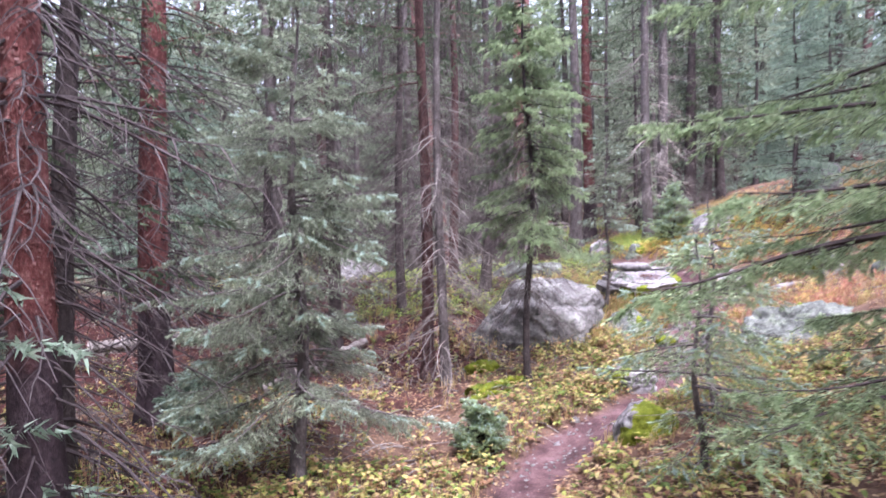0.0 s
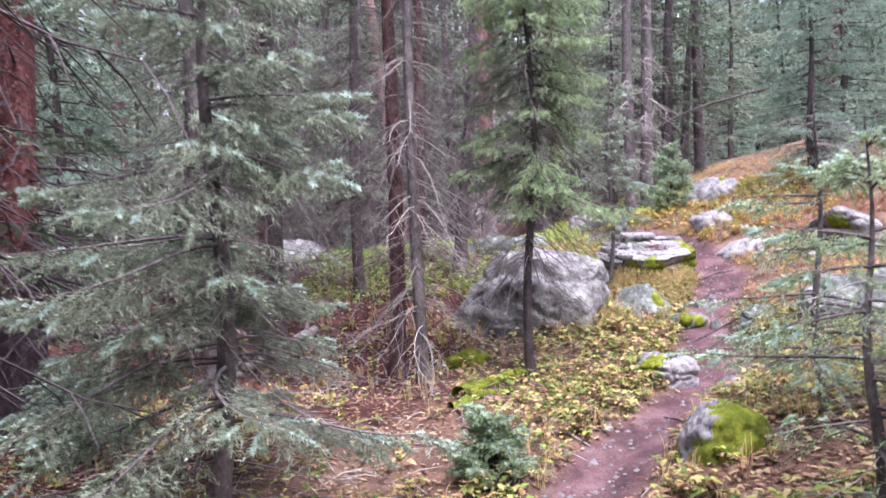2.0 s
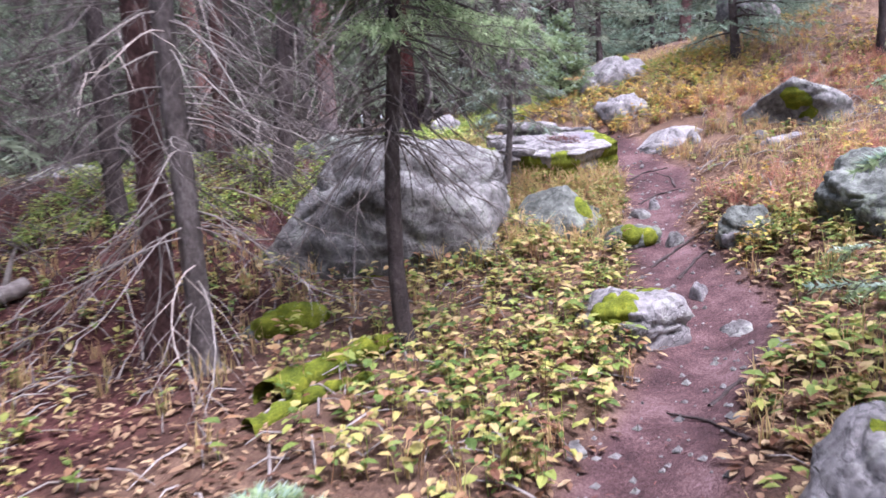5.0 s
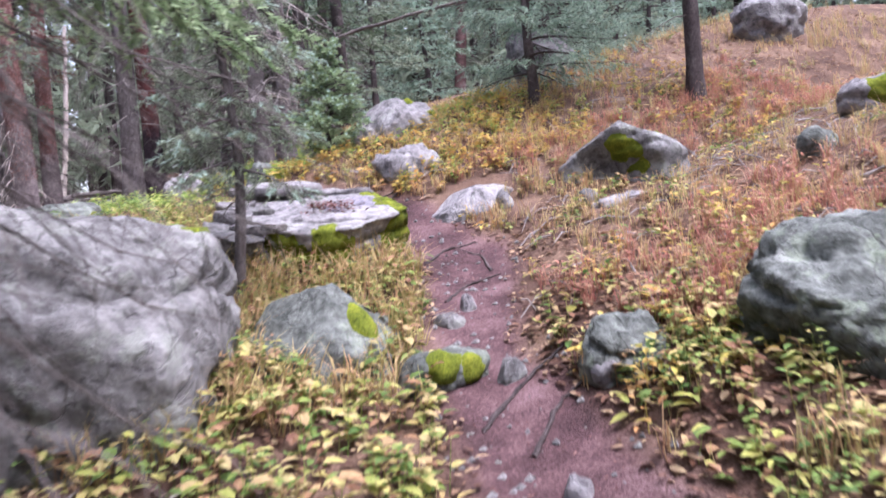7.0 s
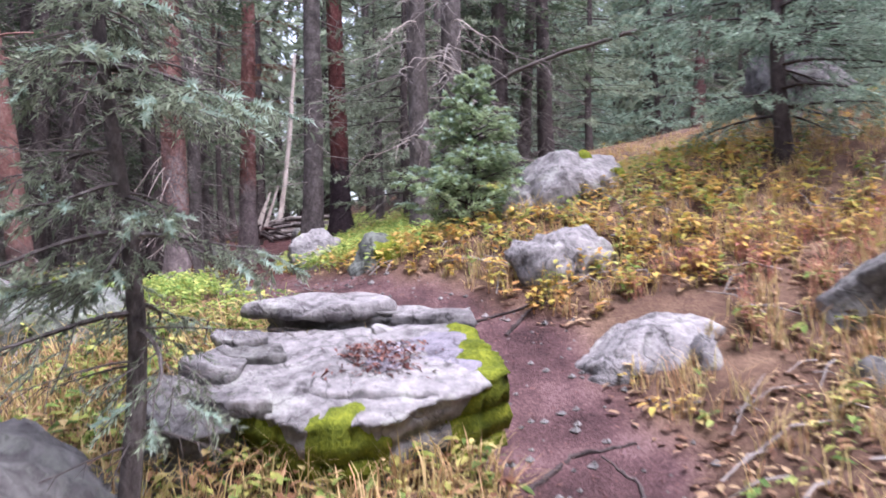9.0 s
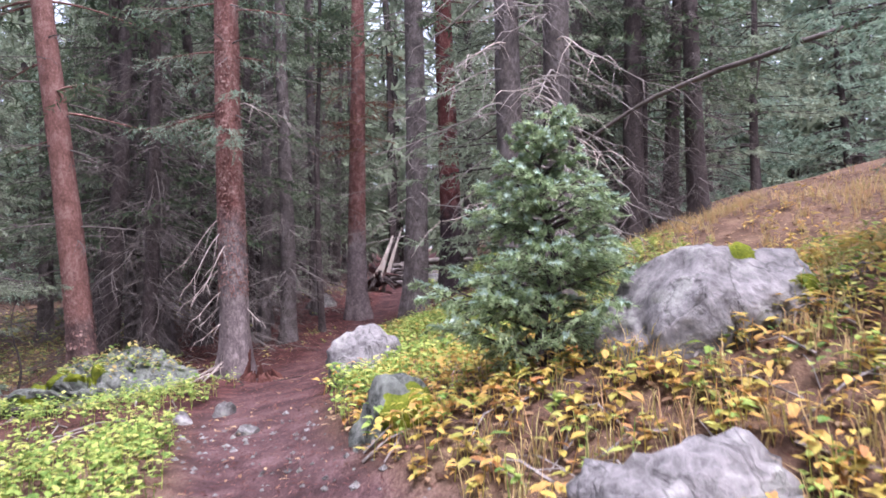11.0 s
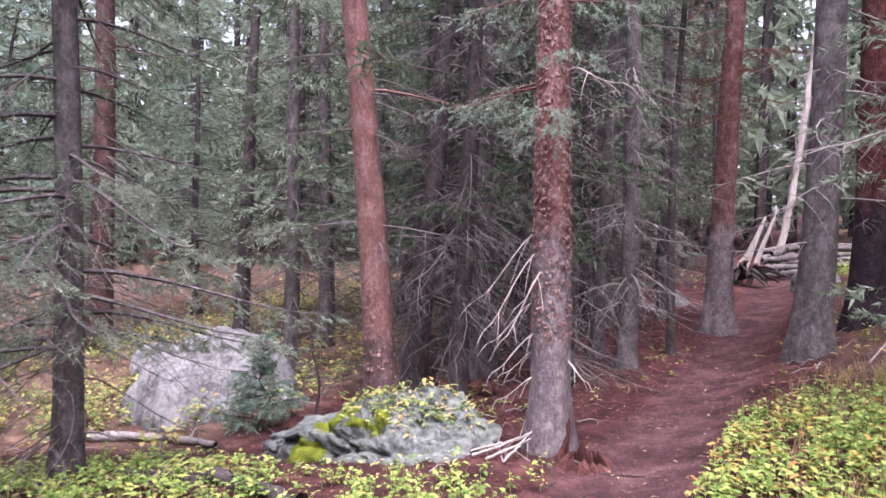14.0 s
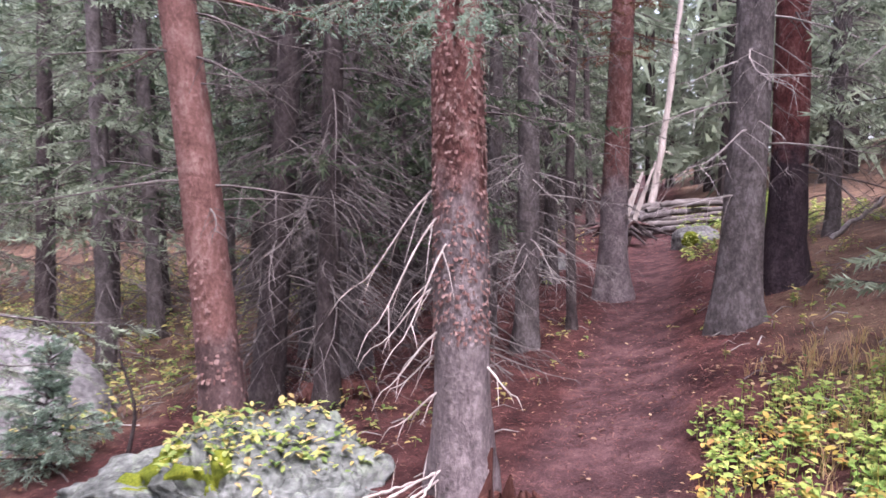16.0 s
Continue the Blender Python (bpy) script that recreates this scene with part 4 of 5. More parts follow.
tree("spruce_tree", "grey spruce with long bare curving branches", FIR, stand(4.95, 17.3), 15, 0.13, BARK_GREY, NEEDLE, 5.5, 14, 1.6, 1.0, 4, 9, 0.5, 12, 0.1, 0.03, dead=(0.9, 5, 40, 1.05, 0.7, 0.01), dead_mat=DEAD, seed=24)
tree("spruce_tree", "grey spruce with long bare curving branches", FIR, stand(5.35, 17.5), 15, 0.14, BARK_GREY, NEEDLE, 5.5, 14, 1.6, 1.0, 4, 9, 0.5, 12, 0.1, 0.03, dead=(0.9, 5, 40, 1.05, 0.7, 0.01), dead_mat=DEAD, seed=25)
tree("spruce_tree", "dark spruce with wide drooping grey-green boughs", FIR, stand(-0.8, 17.05), 12, 0.105, BARK_GREY, NEEDLE_GREY, 0.9, 5.5, 1.9, 0.26, 5, 14, 0.45, 14, 0.035, 0.009, sub=4, droop=0.45, sparse=0.2, dead=(0.3, 5, 110, 1.15, 0.8, 0.006), dead_mat=DEAD_DARK, seed=26)
tree("spruce_tree", "dark spruce on the open slope", FIR, stand(7.85, 12.3), 13, 0.085, BARK_DARK, NEEDLE, 3.0, 12, 1.8, 1.0, 4, 10, 0.5, 12, 0.1, 0.03, dead=(0.8, 4, 26, 1.0, 0.5, 0.008), seed=27)
tree("fir_tree", "young dark green fir on the slope", FIR, stand(6.7, 13.5), 4.5, 0.06, BARK_DARK, NEEDLE_BLUE, 0.4, 4.4, 1.1, 0.22, 5, 12, 0.35, 12, 0.04, 0.012, sub=3, dead=(0.2, 1.5, 10, 0.5, 0.4, 0.005), seed=28)
tree("fir_tree", "young dark green fir on the slope", FIR, stand(7.9, 14.6), 5.0, 0.06, BARK_DARK, NEEDLE_BLUE, 0.4, 4.8, 1.3, 0.22, 5, 12, 0.35, 12, 0.04, 0.012, sub=3, seed=29)

tree("spruce_tree", "slim dark spruce close behind a red trunk", FIR, stand(0.5, 21.0), 13, 0.11, BARK_DARK, NEEDLE, 5, 12, 1.4, 1.0, 4, 9, 0.5, 12, 0.1, 0.03, dead=(0.5, 4.5, 110, 1.2, 0.8, 0.007), seed=36)
tree("spruce_tree", "slim dark spruce in the old stand", FIR, stand(1.0, 25.0), 13, 0.1, BARK_DARK, NEEDLE, 5, 12, 1.4, 1.0, 4, 9, 0.5, 12, 0.1, 0.03, dead=(0.4, 4.5, 110, 1.2, 0.8, 0.007), dead_mat=DEAD, seed=38)
tree("fir_shrub", "bushy young fir beside a boulder", FIR, stand(-1.25, 19.75), 0.6, 0.02, BARK_DARK, NEEDLE_BLUE, 0.1, 0.92, 0.5, 0.09, 6, 11, 0.2, 13, 0.028, 0.009, sub=3, droop=0.15, lift=0.25, seed=39)
tree("fir_sapling", "thin dead sapling before the woods", FIR, stand(-0.7, 19.9), 1.5, 0.018, BARK_DARK, NEEDLE, 1, 0, 1.0, dead=(0.2, 1.4, 16, 0.4, 0.3, 0.004), seed=40)

# ---- the woods behind ----
VARIANTS = [
    tree("spruce_tree", "tall spruce in the dense woods", FIR, (-9, 16, 0), 15, 0.17, BARK_DARK, NEEDLE, 2.4, 14.5, 1.9, 0.85, 4, 10, 0.6, 12, 0.12, 0.035, lod=True, dead=(0.4, 5.5, 64, 1.5, 0.6, 0.012, 8, 3), seed=31, sides=9, group="trees of the woods"),
    tree("spruce_tree", "tall grey spruce in the dense woods", FIR, (-11, 19, 0), 15, 0.14, BARK_GREY, NEEDLE_GREY, 2.0, 14.5, 1.7, 0.85, 4, 10, 0.6, 12, 0.12, 0.035, lod=True, dead=(0.3, 6, 72, 1.4, 0.65, 0.011, 8, 3), seed=32, sides=9, group="trees of the woods"),
    tree("spruce_tree", "tall red-barked spruce in the dense woods", FIR, (-13, 14, 0), 16, 0.2, BARK_RED, NEEDLE, 2.8, 15.5, 2.0, 0.9, 4, 10, 0.6, 12, 0.12, 0.035, lod=True, dead=(0.5, 5.5, 60, 1.6, 0.55, 0.012, 8, 3), seed=33, sides=9, group="trees of the woods"),
]
YOUNG = [
    tree("fir_tree", "green fir with boughs down to the ground", FIR, (-12, 24, 0), 6.5, 0.08, BARK_DARK, NEEDLE_BLUE, 0.5, 6.4, 1.5, 0.3, 5, 10, 0.45, 16, 0.09, 0.028, dead=(0.3, 2, 14, 0.8, 0.4, 0.006), seed=34, sides=8, group="young firs of the woods"),
    tree("fir_tree", "pale green fir with boughs down to the ground", FIR, (-15, 26, 0), 8.5, 0.1, BARK_DARK, NEEDLE_GREY, 0.8, 8.4, 1.8, 0.35, 5, 10, 0.5, 16, 0.1, 0.03, dead=(0.3, 2.5, 20, 1.0, 0.4, 0.006), seed=35, sides=8, group="young firs of the woods"),
]
spots = [(o.location.x, o.location.y) for o in scene.objects if o.parent is None and o.get("category") == FIR]
g = np.random.default_rng(21)
used_first = {}
made = 0
for k in range(6000):
    x, y = -22 + 46 * g.random() ** 1.0, -6 + 54 * g.random()
    d = x - trail_at(y)
    if made > 185:
        break
    if y < 4 and abs(x) < 3.5 or -2.6 < d < 1.5:
        continue
    if 6 < y < 13 and 0 < d < 9 or 13 <= y < 15.6 and 0 < d < 5:
        if g.random() > 0.004:
            continue
    if y < 18 and -3.6 < d < 0 and y > 4:
        continue
    if y < 20 and -5 < x < 2 and y > 14 or (y < 9.5 and -3 < x < 0):
        continue
    if any((x - a) ** 2 + (y - b) ** 2 < (1.0 if d < 0 else 1.6) ** 2 for a, b in spots):
        continue
    if any(abs(x - a) < 1.2 and abs(y - b) < 1.2 for a, b, *_ in ROCKS):
        continue
    if y > 26.5 and -1.2 < d < 5:
        continue
    if (x < -5 or d > 0) and g.random() < (0.65 if y > 12 else 0.45):
        continue
    spots.append((x, y))
    young = d > 1.2 and y < 25 or g.random() < (0.85 if d > 0 else 0.7 if x < -5 and y > 12 else 0.2 if y < 18 else 0.3)
    src = (YOUNG if young else VARIANTS)[int(g.integers(2 if young else 3))]
    m = pose(*stand(x, y, 0.05), 3 * g.normal(), 3 * g.normal(), 360 * g.random())
    sc = (0.75 + 0.5 * g.random()) * (0.75 if d > 1.2 and y < 25 else 1.0)
    if src.name not in used_first:
        used_first[src.name] = 1
        src.matrix_basis = m
        src.scale = (sc, sc, sc)
    else:
        c = copy_thing(src, m)
        c.scale = (sc, sc, sc)
    made += 1


# the crowded stems of the old stand
g = np.random.default_rng(77)
slim = 0
for k in range(4000):
    x, y = -4.5 + 13 * g.random(), 20.5 + 15 * g.random()
    d = x - trail_at(y)
    if slim >= 60:
        break
    if -1.3 < d < 2.6 or x < -1.0 and y < 24 or y > 29 and 0 < d < 4:
        continue
    if any((x - a) ** 2 + (y - b) ** 2 < 0.62 ** 2 for a, b in spots) or any(abs(x - a) < 1.0 and abs(y - b) < 1.0 for a, b, *_ in ROCKS):
        continue
    spots.append((x, y))
    c = copy_thing(VARIANTS[int(g.integers(2))], pose(*stand(x, y, 0.05), 2 * g.normal(), 2 * g.normal(), 360 * g.random()))
    sc = 0.5 + 0.4 * g.random()
    c.scale = (sc, sc, 0.8 + 0.3 * g.random())
    slim += 1


# ---- the far woods, past the trees that can be told apart ----
g = np.random.default_rng(5)
tl, tr_, fp, fd, fl = [], [], [], [], []
for ring, (rad0, num) in enumerate(((27, 150), (36, 180), (48, 200), (66, 210))):
    for k in range(num):
        a = 6.283 * (k + 0.8 * g.random()) / num
        rr = rad0 * (0.9 + 0.3 * g.random())
        x, y = 2 + rr * math.cos(a), 12 + rr * math.sin(a)
        z = float(ground_z(x, y))
        h = 11 + 7 * g.random()
        tl.append([(x, y, z - 0.3), (x + 0.2 * g.normal(), y, z + h * 0.5), (x + 0.3 * g.normal(), y, z + h)])
        tr_.append([0.22, 0.15, 0.03])
        q = np.repeat(np.linspace(0.08 + 0.1 * g.random(), 0.98, 16), 5)
        yaw = g.random(len(q)) * 6.283
        fp.append(np.stack([np.full(len(q), x), np.full(len(q), y), z + h * q], 1))
        fd.append(unit(np.stack([np.cos(yaw), np.sin(yaw), -0.3 - 0.3 * g.random(len(q))], 1)))
        fl.append((0.4 + 2.3 * (1 - q) ** 0.7) * (0.6 + 0.6 * g.random(len(q))))
far = tagged(new("far_woods"), "dense spruce woods beyond, dark trunks and green crowns", "trees", kind="stuff")
part("trunk", *tubes(np.array(tl), np.array(tr_), 5), BARK_DARK, far, kind="stuff")
part("crown", *needles(np.concatenate(fp), np.concatenate(fd), np.concatenate(fl), 10, 0.75, 0.17), NEEDLE_GREY, far, kind="stuff")


# ---- undergrowth ----
def clear_of_rocks(x, y, grow=0.82):
    ok = np.ones(len(x), bool)
    for rx, ry, a, b, t in ROCKS:
        dx, dy = x - rx, y - ry
        u, w = dx * math.cos(t) + dy * math.sin(t), -dx * math.sin(t) + dy * math.cos(t)
        ok &= (u / (a * grow)) ** 2 + (w / (b * grow)) ** 2 > 1
    return ok


def spread(n, x0, x1, y0, y1, gap, weight=None, seed=0):
    """Random places in a stretch, off the trail by gap and off the rocks."""
    g = np.random.default_rng(seed)
    x, y = x0 + (x1 - x0) * g.random(n), y0 + (y1 - y0) * g.random(n)
    d = np.abs(x - trail_at(y)) + 0.12 * smooth_noise(x, y, 3.0, 8)
    rim = np.minimum(np.minimum(x - x0, x1 - x), np.minimum(y - y0, y1 - y)) / 0.6 + 0.5 + 0.6 * smooth_noise(x, y, 2.2, seed + 60)
    ok = (d > half_width(y) + gap) & clear_of_rocks(x, y) & (g.random(n) < np.clip(rim, 0, 1))
    if weight is not None:
        ok &= g.random(n) < weight(x, y)
    return x[ok], y[ok]


def leaves(x, y, z, yaw, pitch, length, width, curl=0.22):
    """Pointed leaves with a fold along the middle and a drooping tip."""
    n = len(x)
    o = np.stack([np.cos(yaw) * np.cos(pitch), np.sin(yaw) * np.cos(pitch), np.sin(pitch)], 1)
    s = np.stack([-np.sin(yaw), np.cos(yaw), (rng.random(n) - 0.5) * 0.6], 1)
    up = np.cross(o, s)
    p = np.stack([x, y, z], 1)
    L, Wd = length[:, None], width[:, None]
    down = np.array([0, 0, 1.0]) * L * curl
    mid = p + o * L * 0.5 + up * L * 0.05 - down * 0.25
    tip = p + o * L - down
    a, b = (p + o * L * 0.28 + k * s * Wd * 0.46 + up * Wd * 0.16 for k in (1, -1))
    c, d = (p + o * L * 0.68 + k * s * Wd * 0.4 + up * Wd * 0.14 - down * 0.5 for k in (1, -1))
    v = np.stack([p, a, c, tip, d, b, mid], 1).reshape(-1, 3)
    k = np.arange(n)[:, None] * 7
    return v, np.concatenate([k + np.array(t)[None] for t in ((6, 1, 0), (6, 2, 1), (6, 3, 2), (6, 4, 3), (6, 5, 4), (6, 0, 5))])


def herbs(x, y, per, length, height, width, tilt=(0.1, 0.9), spread_r=0.08):
    """Plants: stems with leaves set round them."""
    n = len(x)
    X, Y = np.repeat(x, per), np.repeat(y, per)
    m = n * per
    H = np.repeat(height * (0.5 + 0.8 * rng.random(n)), per) * (0.25 + 0.75 * rng.random(m))
    yaw = rng.random(m) * 6.283
    X, Y = X + spread_r * (rng.random(m) - 0.5), Y + spread_r * (rng.random(m) - 0.5)
    L = length * (0.5 + rng.random(m))
    lv = leaves(X, Y, ground_z(X, Y) + H, yaw, tilt[0] + (tilt[1] - tilt[0]) * rng.random(m) - 0.25, L, L * width)
    base = np.stack([x, y, ground_z(x, y) - 0.01], 1)
    top = base + np.stack([(rng.random(n) - 0.5) * 0.05, (rng.random(n) - 0.5) * 0.05, height * (0.8 + 0.4 * rng.random(n))], 1)
    st = tubes(np.stack([base, top], 1), np.tile([0.0025, 0.0012], (n, 1)), 3)
    return joined([lv, st])


def grass(x, y, per, height, width=0.006, bend=0.6):
    """Tufts of arching blades."""
    n = len(x) * per
    X, Y = np.repeat(x, per) + (rng.random(n) - 0.5) * 0.07, np.repeat(y, per) + (rng.random(n) - 0.5) * 0.07
    Z = ground_z(X, Y) - 0.01
    yaw = rng.random(n) * 6.283
    h = height * (0.4 + 0.8 * rng.random(n))
    out = np.stack([np.cos(yaw), np.sin(yaw), np.zeros(n)], 1)
    s = np.stack([-np.sin(yaw), np.cos(yaw), np.zeros(n)], 1) * width / 2
    p = np.stack([X, Y, Z], 1)
    k1 = p + out * (h * 0.18 * bend)[:, None] + np.array([0, 0, 1.0]) * (h * 0.6)[:, None]
    k2 = p + out * (h * (0.3 + 0.5 * rng.random(n)) * bend)[:, None] + np.array([0, 0, 1.0]) * (h * (0.75 + 0.25 * rng.random(n)))[:, None]
    v = np.stack([p - s, p + s, k1 + s * 0.8, k1 - s * 0.8, k2], 1).reshape(-1, 3)
    k = np.arange(n)[:, None] * 5
    return v, np.concatenate([k + np.array(t)[None] for t in ((0, 1, 2), (0, 2, 3), (3, 2, 4))])


def flat_litter(x, y, length, width, lift=0.01):
    n = len(x)
    yaw = rng.random(n) * 6.283
    L = length * (0.5 + rng.random(n))
    return leaves(x, y, ground_z(x, y) + lift + 0.012 * rng.random(n), yaw, (rng.random(n) - 0.5) * 0.5, L, L * width, 0.08)


def stuff(name, label, category, data, mat):
    return tagged(new(name, mesh_of(name, *data, mat)), label, category, kind="stuff")


def patchy(s, seed, lo=0.0):
    return lambda x, y: np.clip(0.55 + 1.6 * smooth_noise(x, y, s, seed), lo, 1)


left = lambda x, y: (x < trail_at(y)) * np.clip(0.75 + 1.2 * smooth_noise(x, y, 1.8, 21), 0.25, 1) * np.where(y > 6.8, np.clip((x + 0.2) / 1.0, 0.22, 1), 1)
meadow = lambda x, y: (x > trail_at(y) + 0.2) * np.clip(0.6 + 1.5 * smooth_noise(x, y, 1.4, 22), 0.1, 1)

x, y = spread(6400, -4.0, 3.6, 2.6, 11.0, 0.0, left, 1)
stuff("yellow_herbs", "yellow-green broad-leaved herbs turning in autumn", "plants", herbs(x, y, 7, 0.06, 0.17, 0.58), LEAF)
x, y = spread(2000, -2.0, 3.6, 3.0, 11.6, 0.0, left, 2)
stuff("green_herbs", "fresh green low herbs between yellow leaves", "plants", herbs(x, y, 7, 0.06, 0.12, 0.45), LEAF_GREEN)
x, y = spread(1900, 0.8, 4.2, 3.0, 12.0, 0.02, lambda x, y: (x > trail_at(y)) * np.clip(0.7 + 1.2 * smooth_noise(x, y, 2, 23), 0.2, 1), 3)
stuff("yellow_herbs", "yellow and tan herbs on the bank", "plants", herbs(x, y, 7, 0.07, 0.12, 0.5), LEAF)
x, y = spread(900, -4.0, 4.0, 3.0, 12.5, 0.0, patchy(1.5, 24), 4)
stuff("dry_grass", "pale dry grass tufts among herbs", "grass", grass(x, y, 12, 0.2), GRASS_DRY)
x, y = spread(7500, 3.8, 13.5, 8.6, 21.0, 0.02, meadow, 5)
stuff("dry_grass", "orange and straw-coloured grass on the open slope", "grass", grass(x, y, 11, 0.17, 0.005, 1.1), GRASS_DRY)
x, y = spread(1500, 3.6, 9.0, 8.8, 12.8, 0.08, lambda x, y: (x > trail_at(y)) * np.clip(0.15 + 1.9 * smooth_noise(x, y, 1.7, 26), 0, 1), 6)
stuff("red_herbs", "russet red feathery herbs on the slope", "plants", joined([grass(x, y, 16, 0.17, 0.005, 1.5), herbs(x, y, 8, 0.045, 0.15, 0.3)]), GRASS_RED)
x, y = spread(1600, 3.2, 8.5, 9.0, 19.5, 0.0, lambda x, y: (x > trail_at(y)) * np.clip(0.3 + 1.6 * smooth_noise(x, y, 1.6, 27), 0, 1), 7)
stuff("gold_herbs", "golden yellow low herbs on the slope", "plants", herbs(x, y, 8, 0.055, 0.14, 0.4), LEAF_GOLD)
x, y = spread(4200, 2.6, 7.0, 12.4, 20.0, 0.05, lambda x, y: (x > trail_at(y)) * np.clip((14.2 + (x - trail_at(y)) - y) * -0.5 + 0.6, 0.15, 1) * np.clip(1.4 - (y - 17.6) * 0.4, 0.0, 1), 8)
stuff("green_herbs", "bright green bilberry carpet beside the trail", "plants", herbs(x, y, 10, 0.042, 0.16, 0.6), LEAF_BILBERRY)
x, y = spread(4200, -1.6, 3.4, 11.8, 18.6, 0.02, lambda x, y: (x < trail_at(y)) * np.clip(1.3 - (y - 16.0) * 0.5, 0.05, 1) * np.clip(0.7 + 1.3 * smooth_noise(x, y, 1.7, 71), 0.3, 1), 9)
stuff("green_herbs", "bright green bilberry carpet at the forest edge", "plants", herbs(x, y, 10, 0.042, 0.15, 0.6), LEAF_BILBERRY)
x, y = spread(1000, 2.2, 3.9, 10.6, 13.4, 0.0, lambda x, y: (x < trail_at(y)) * 1.0, 10)
stuff("yellow_herbs", "yellow-green herbs round the layered rock", "plants", herbs(x, y, 8, 0.06, 0.14, 0.4), LEAF)
x, y = spread(700, -4, 6, 20, 34, 0.3, patchy(0.8, 28), 11)
stuff("green_herbs", "scattered green herbs on the needle floor", "plants", herbs(x, y, 8, 0.06, 0.14, 0.5), LEAF_GREEN)

x, y = spread(800, 1.6, 4.6, 4.5, 10.2, 0.02, lambda x, y: (x > trail_at(y)) * np.clip(0.7 + 1.2 * smooth_noise(x, y, 2.0, 51), 0.15, 1), 52)
stuff("yellow_herbs", "tan and yellow herbs on the trail bank", "plants", herbs(x, y, 7, 0.07, 0.1, 0.36), LEAF)
x, y = spread(380, 3.0, 4.8, 6.8, 9.8, 0.05, lambda x, y: (x > trail_at(y)) * 1.0, 53)
stuff("green_herbs", "small-leaved green shrublets round the boulder", "plants", herbs(x, y, 12, 0.035, 0.16, 0.6), LEAF_GREEN)
x, y = spread(9000, 1.0, 4.6, 4.5, 10.5, -0.05, lambda x, y: (x > trail_at(y)) * 1.0, 54)
stuff("leaf_litter", "fallen tan leaves on the trail bank", "leaf litter", flat_litter(x, y, 0.055, 0.42), LITTER)
x, y = spread(1500, 3.9, 9.5, 9.0, 17.5, 0.05, lambda x, y: (x > trail_at(y)) * np.clip(0.45 + 1.6 * smooth_noise(x, y, 2.1, 41), 0, 1), 42)
stuff("yellow_herbs", "yellow and tan withering herbs on the slope", "plants", herbs(x, y, 7, 0.065, 0.1, 0.38), LEAF)
x, y = spread(1300, 3.9, 9.5, 9.0, 17.5, 0.05, lambda x, y: (x > trail_at(y)) * np.clip(0.2 + 1.7 * smooth_noise(x, y, 2.4, 43), 0, 1), 44)
stuff("green_herbs", "green low plants on the slope", "plants", herbs(x, y, 8, 0.05, 0.09, 0.45), LEAF_GREEN)
x, y = spread(900, 1.6, 4.0, 10.2, 13.2, -0.02, lambda x, y: (x < trail_at(y)) * 1.0, 45)
stuff("dry_grass", "arching straw grass before the layered rock", "grass", grass(x, y, 9, 0.24, 0.007, 1.4), GRASS_DRY)

x, y = spread(34000, -5.0, 6.5, 3.0, 13.0, -0.1, None, 12)
stuff("leaf_litter", "fallen tan and brown leaves on the ground", "leaf litter", flat_litter(x, y, 0.045, 0.45), LITTER)
x, y = spread(24000, 3.5, 13.0, 8.0, 21.0, 0.0, None, 13)
stuff("leaf_litter", "fallen tan leaves on the slope", "leaf litter", flat_litter(x, y, 0.05, 0.4), LITTER)
x, y = spread(70000, -4.0, 6.0, 12.5, 26.0, -0.6, None, 14)
stuff("needle_litter", "red-brown needles and twigs on the forest floor", "leaf litter", flat_litter(x, y, 0.035, 0.12, 0.004), NEEDLE_LITTER)
x, y = spread(26000, -1.5, 6.5, 20.0, 32.0, -0.6, None, 114)
stuff("needle_litter", "red-brown needles and cone scales under the old trees", "leaf litter", flat_litter(x, y, 0.05, 0.2, 0.004), NEEDLE_LITTER)
x, y = spread(9000, -0.5, 5.5, 3.5, 16.0, -0.6, lambda x, y: (np.abs(x - trail_at(y)) < half_width(y) + 0.1) * 1.0, 15)
stuff("needle_litter", "needles and bark bits trodden into the trail", "leaf litter", flat_litter(x, y, 0.03, 0.14, 0.002), NEEDLE_LITTER)


def sticks(n, x0, x1, y0, y1, length, seed):
    """Small fallen twigs lying about."""
    x, y = spread(n, x0, x1, y0, y1, 0.05, None, seed)
    m = len(x)
    yaw, L = rng.random(m) * 6.283, length * (0.3 + rng.random(m))
    dx, dy = np.cos(yaw) * L / 2, np.sin(yaw) * L / 2
    a = np.stack([x - dx, y - dy, ground_z(x - dx, y - dy) + 0.012], 1)
    b = np.stack([x, y, ground_z(x, y) + 0.03 + 0.03 * rng.random(m)], 1)
    c = np.stack([x + dx, y + dy, ground_z(x + dx, y + dy) + 0.012], 1)
    r = 0.003 + 0.005 * rng.random(m)
    return tubes(np.stack([a, b, c], 1), np.stack([r, r * 0.8, r * 0.4], 1), 4)


stuff("fallen_twigs", "thin grey fallen twigs on the forest floor", "twigs", joined([sticks(1800, -8, 2.0, 6, 16, 0.35, 31), sticks(700, -5, 7, 16, 30, 0.22, 32), sticks(700, 3.5, 9, 9, 16, 0.3, 33)]), DEAD)
x, y = spread(16000, -9.0, 0.5, 8.0, 18.0, 0.3, None, 34)
stuff("leaf_litter", "brown leaf and bark litter under the trees", "leaf litter", flat_litter(x, y, 0.06, 0.4), LITTER)
x, y = spread(1500, -8.0, 0.4, 8.5, 18.0, 0.3, lambda x, y: np.clip(0.1 + 1.8 * smooth_noise(x, y, 1.1, 36), 0, 1), 35)
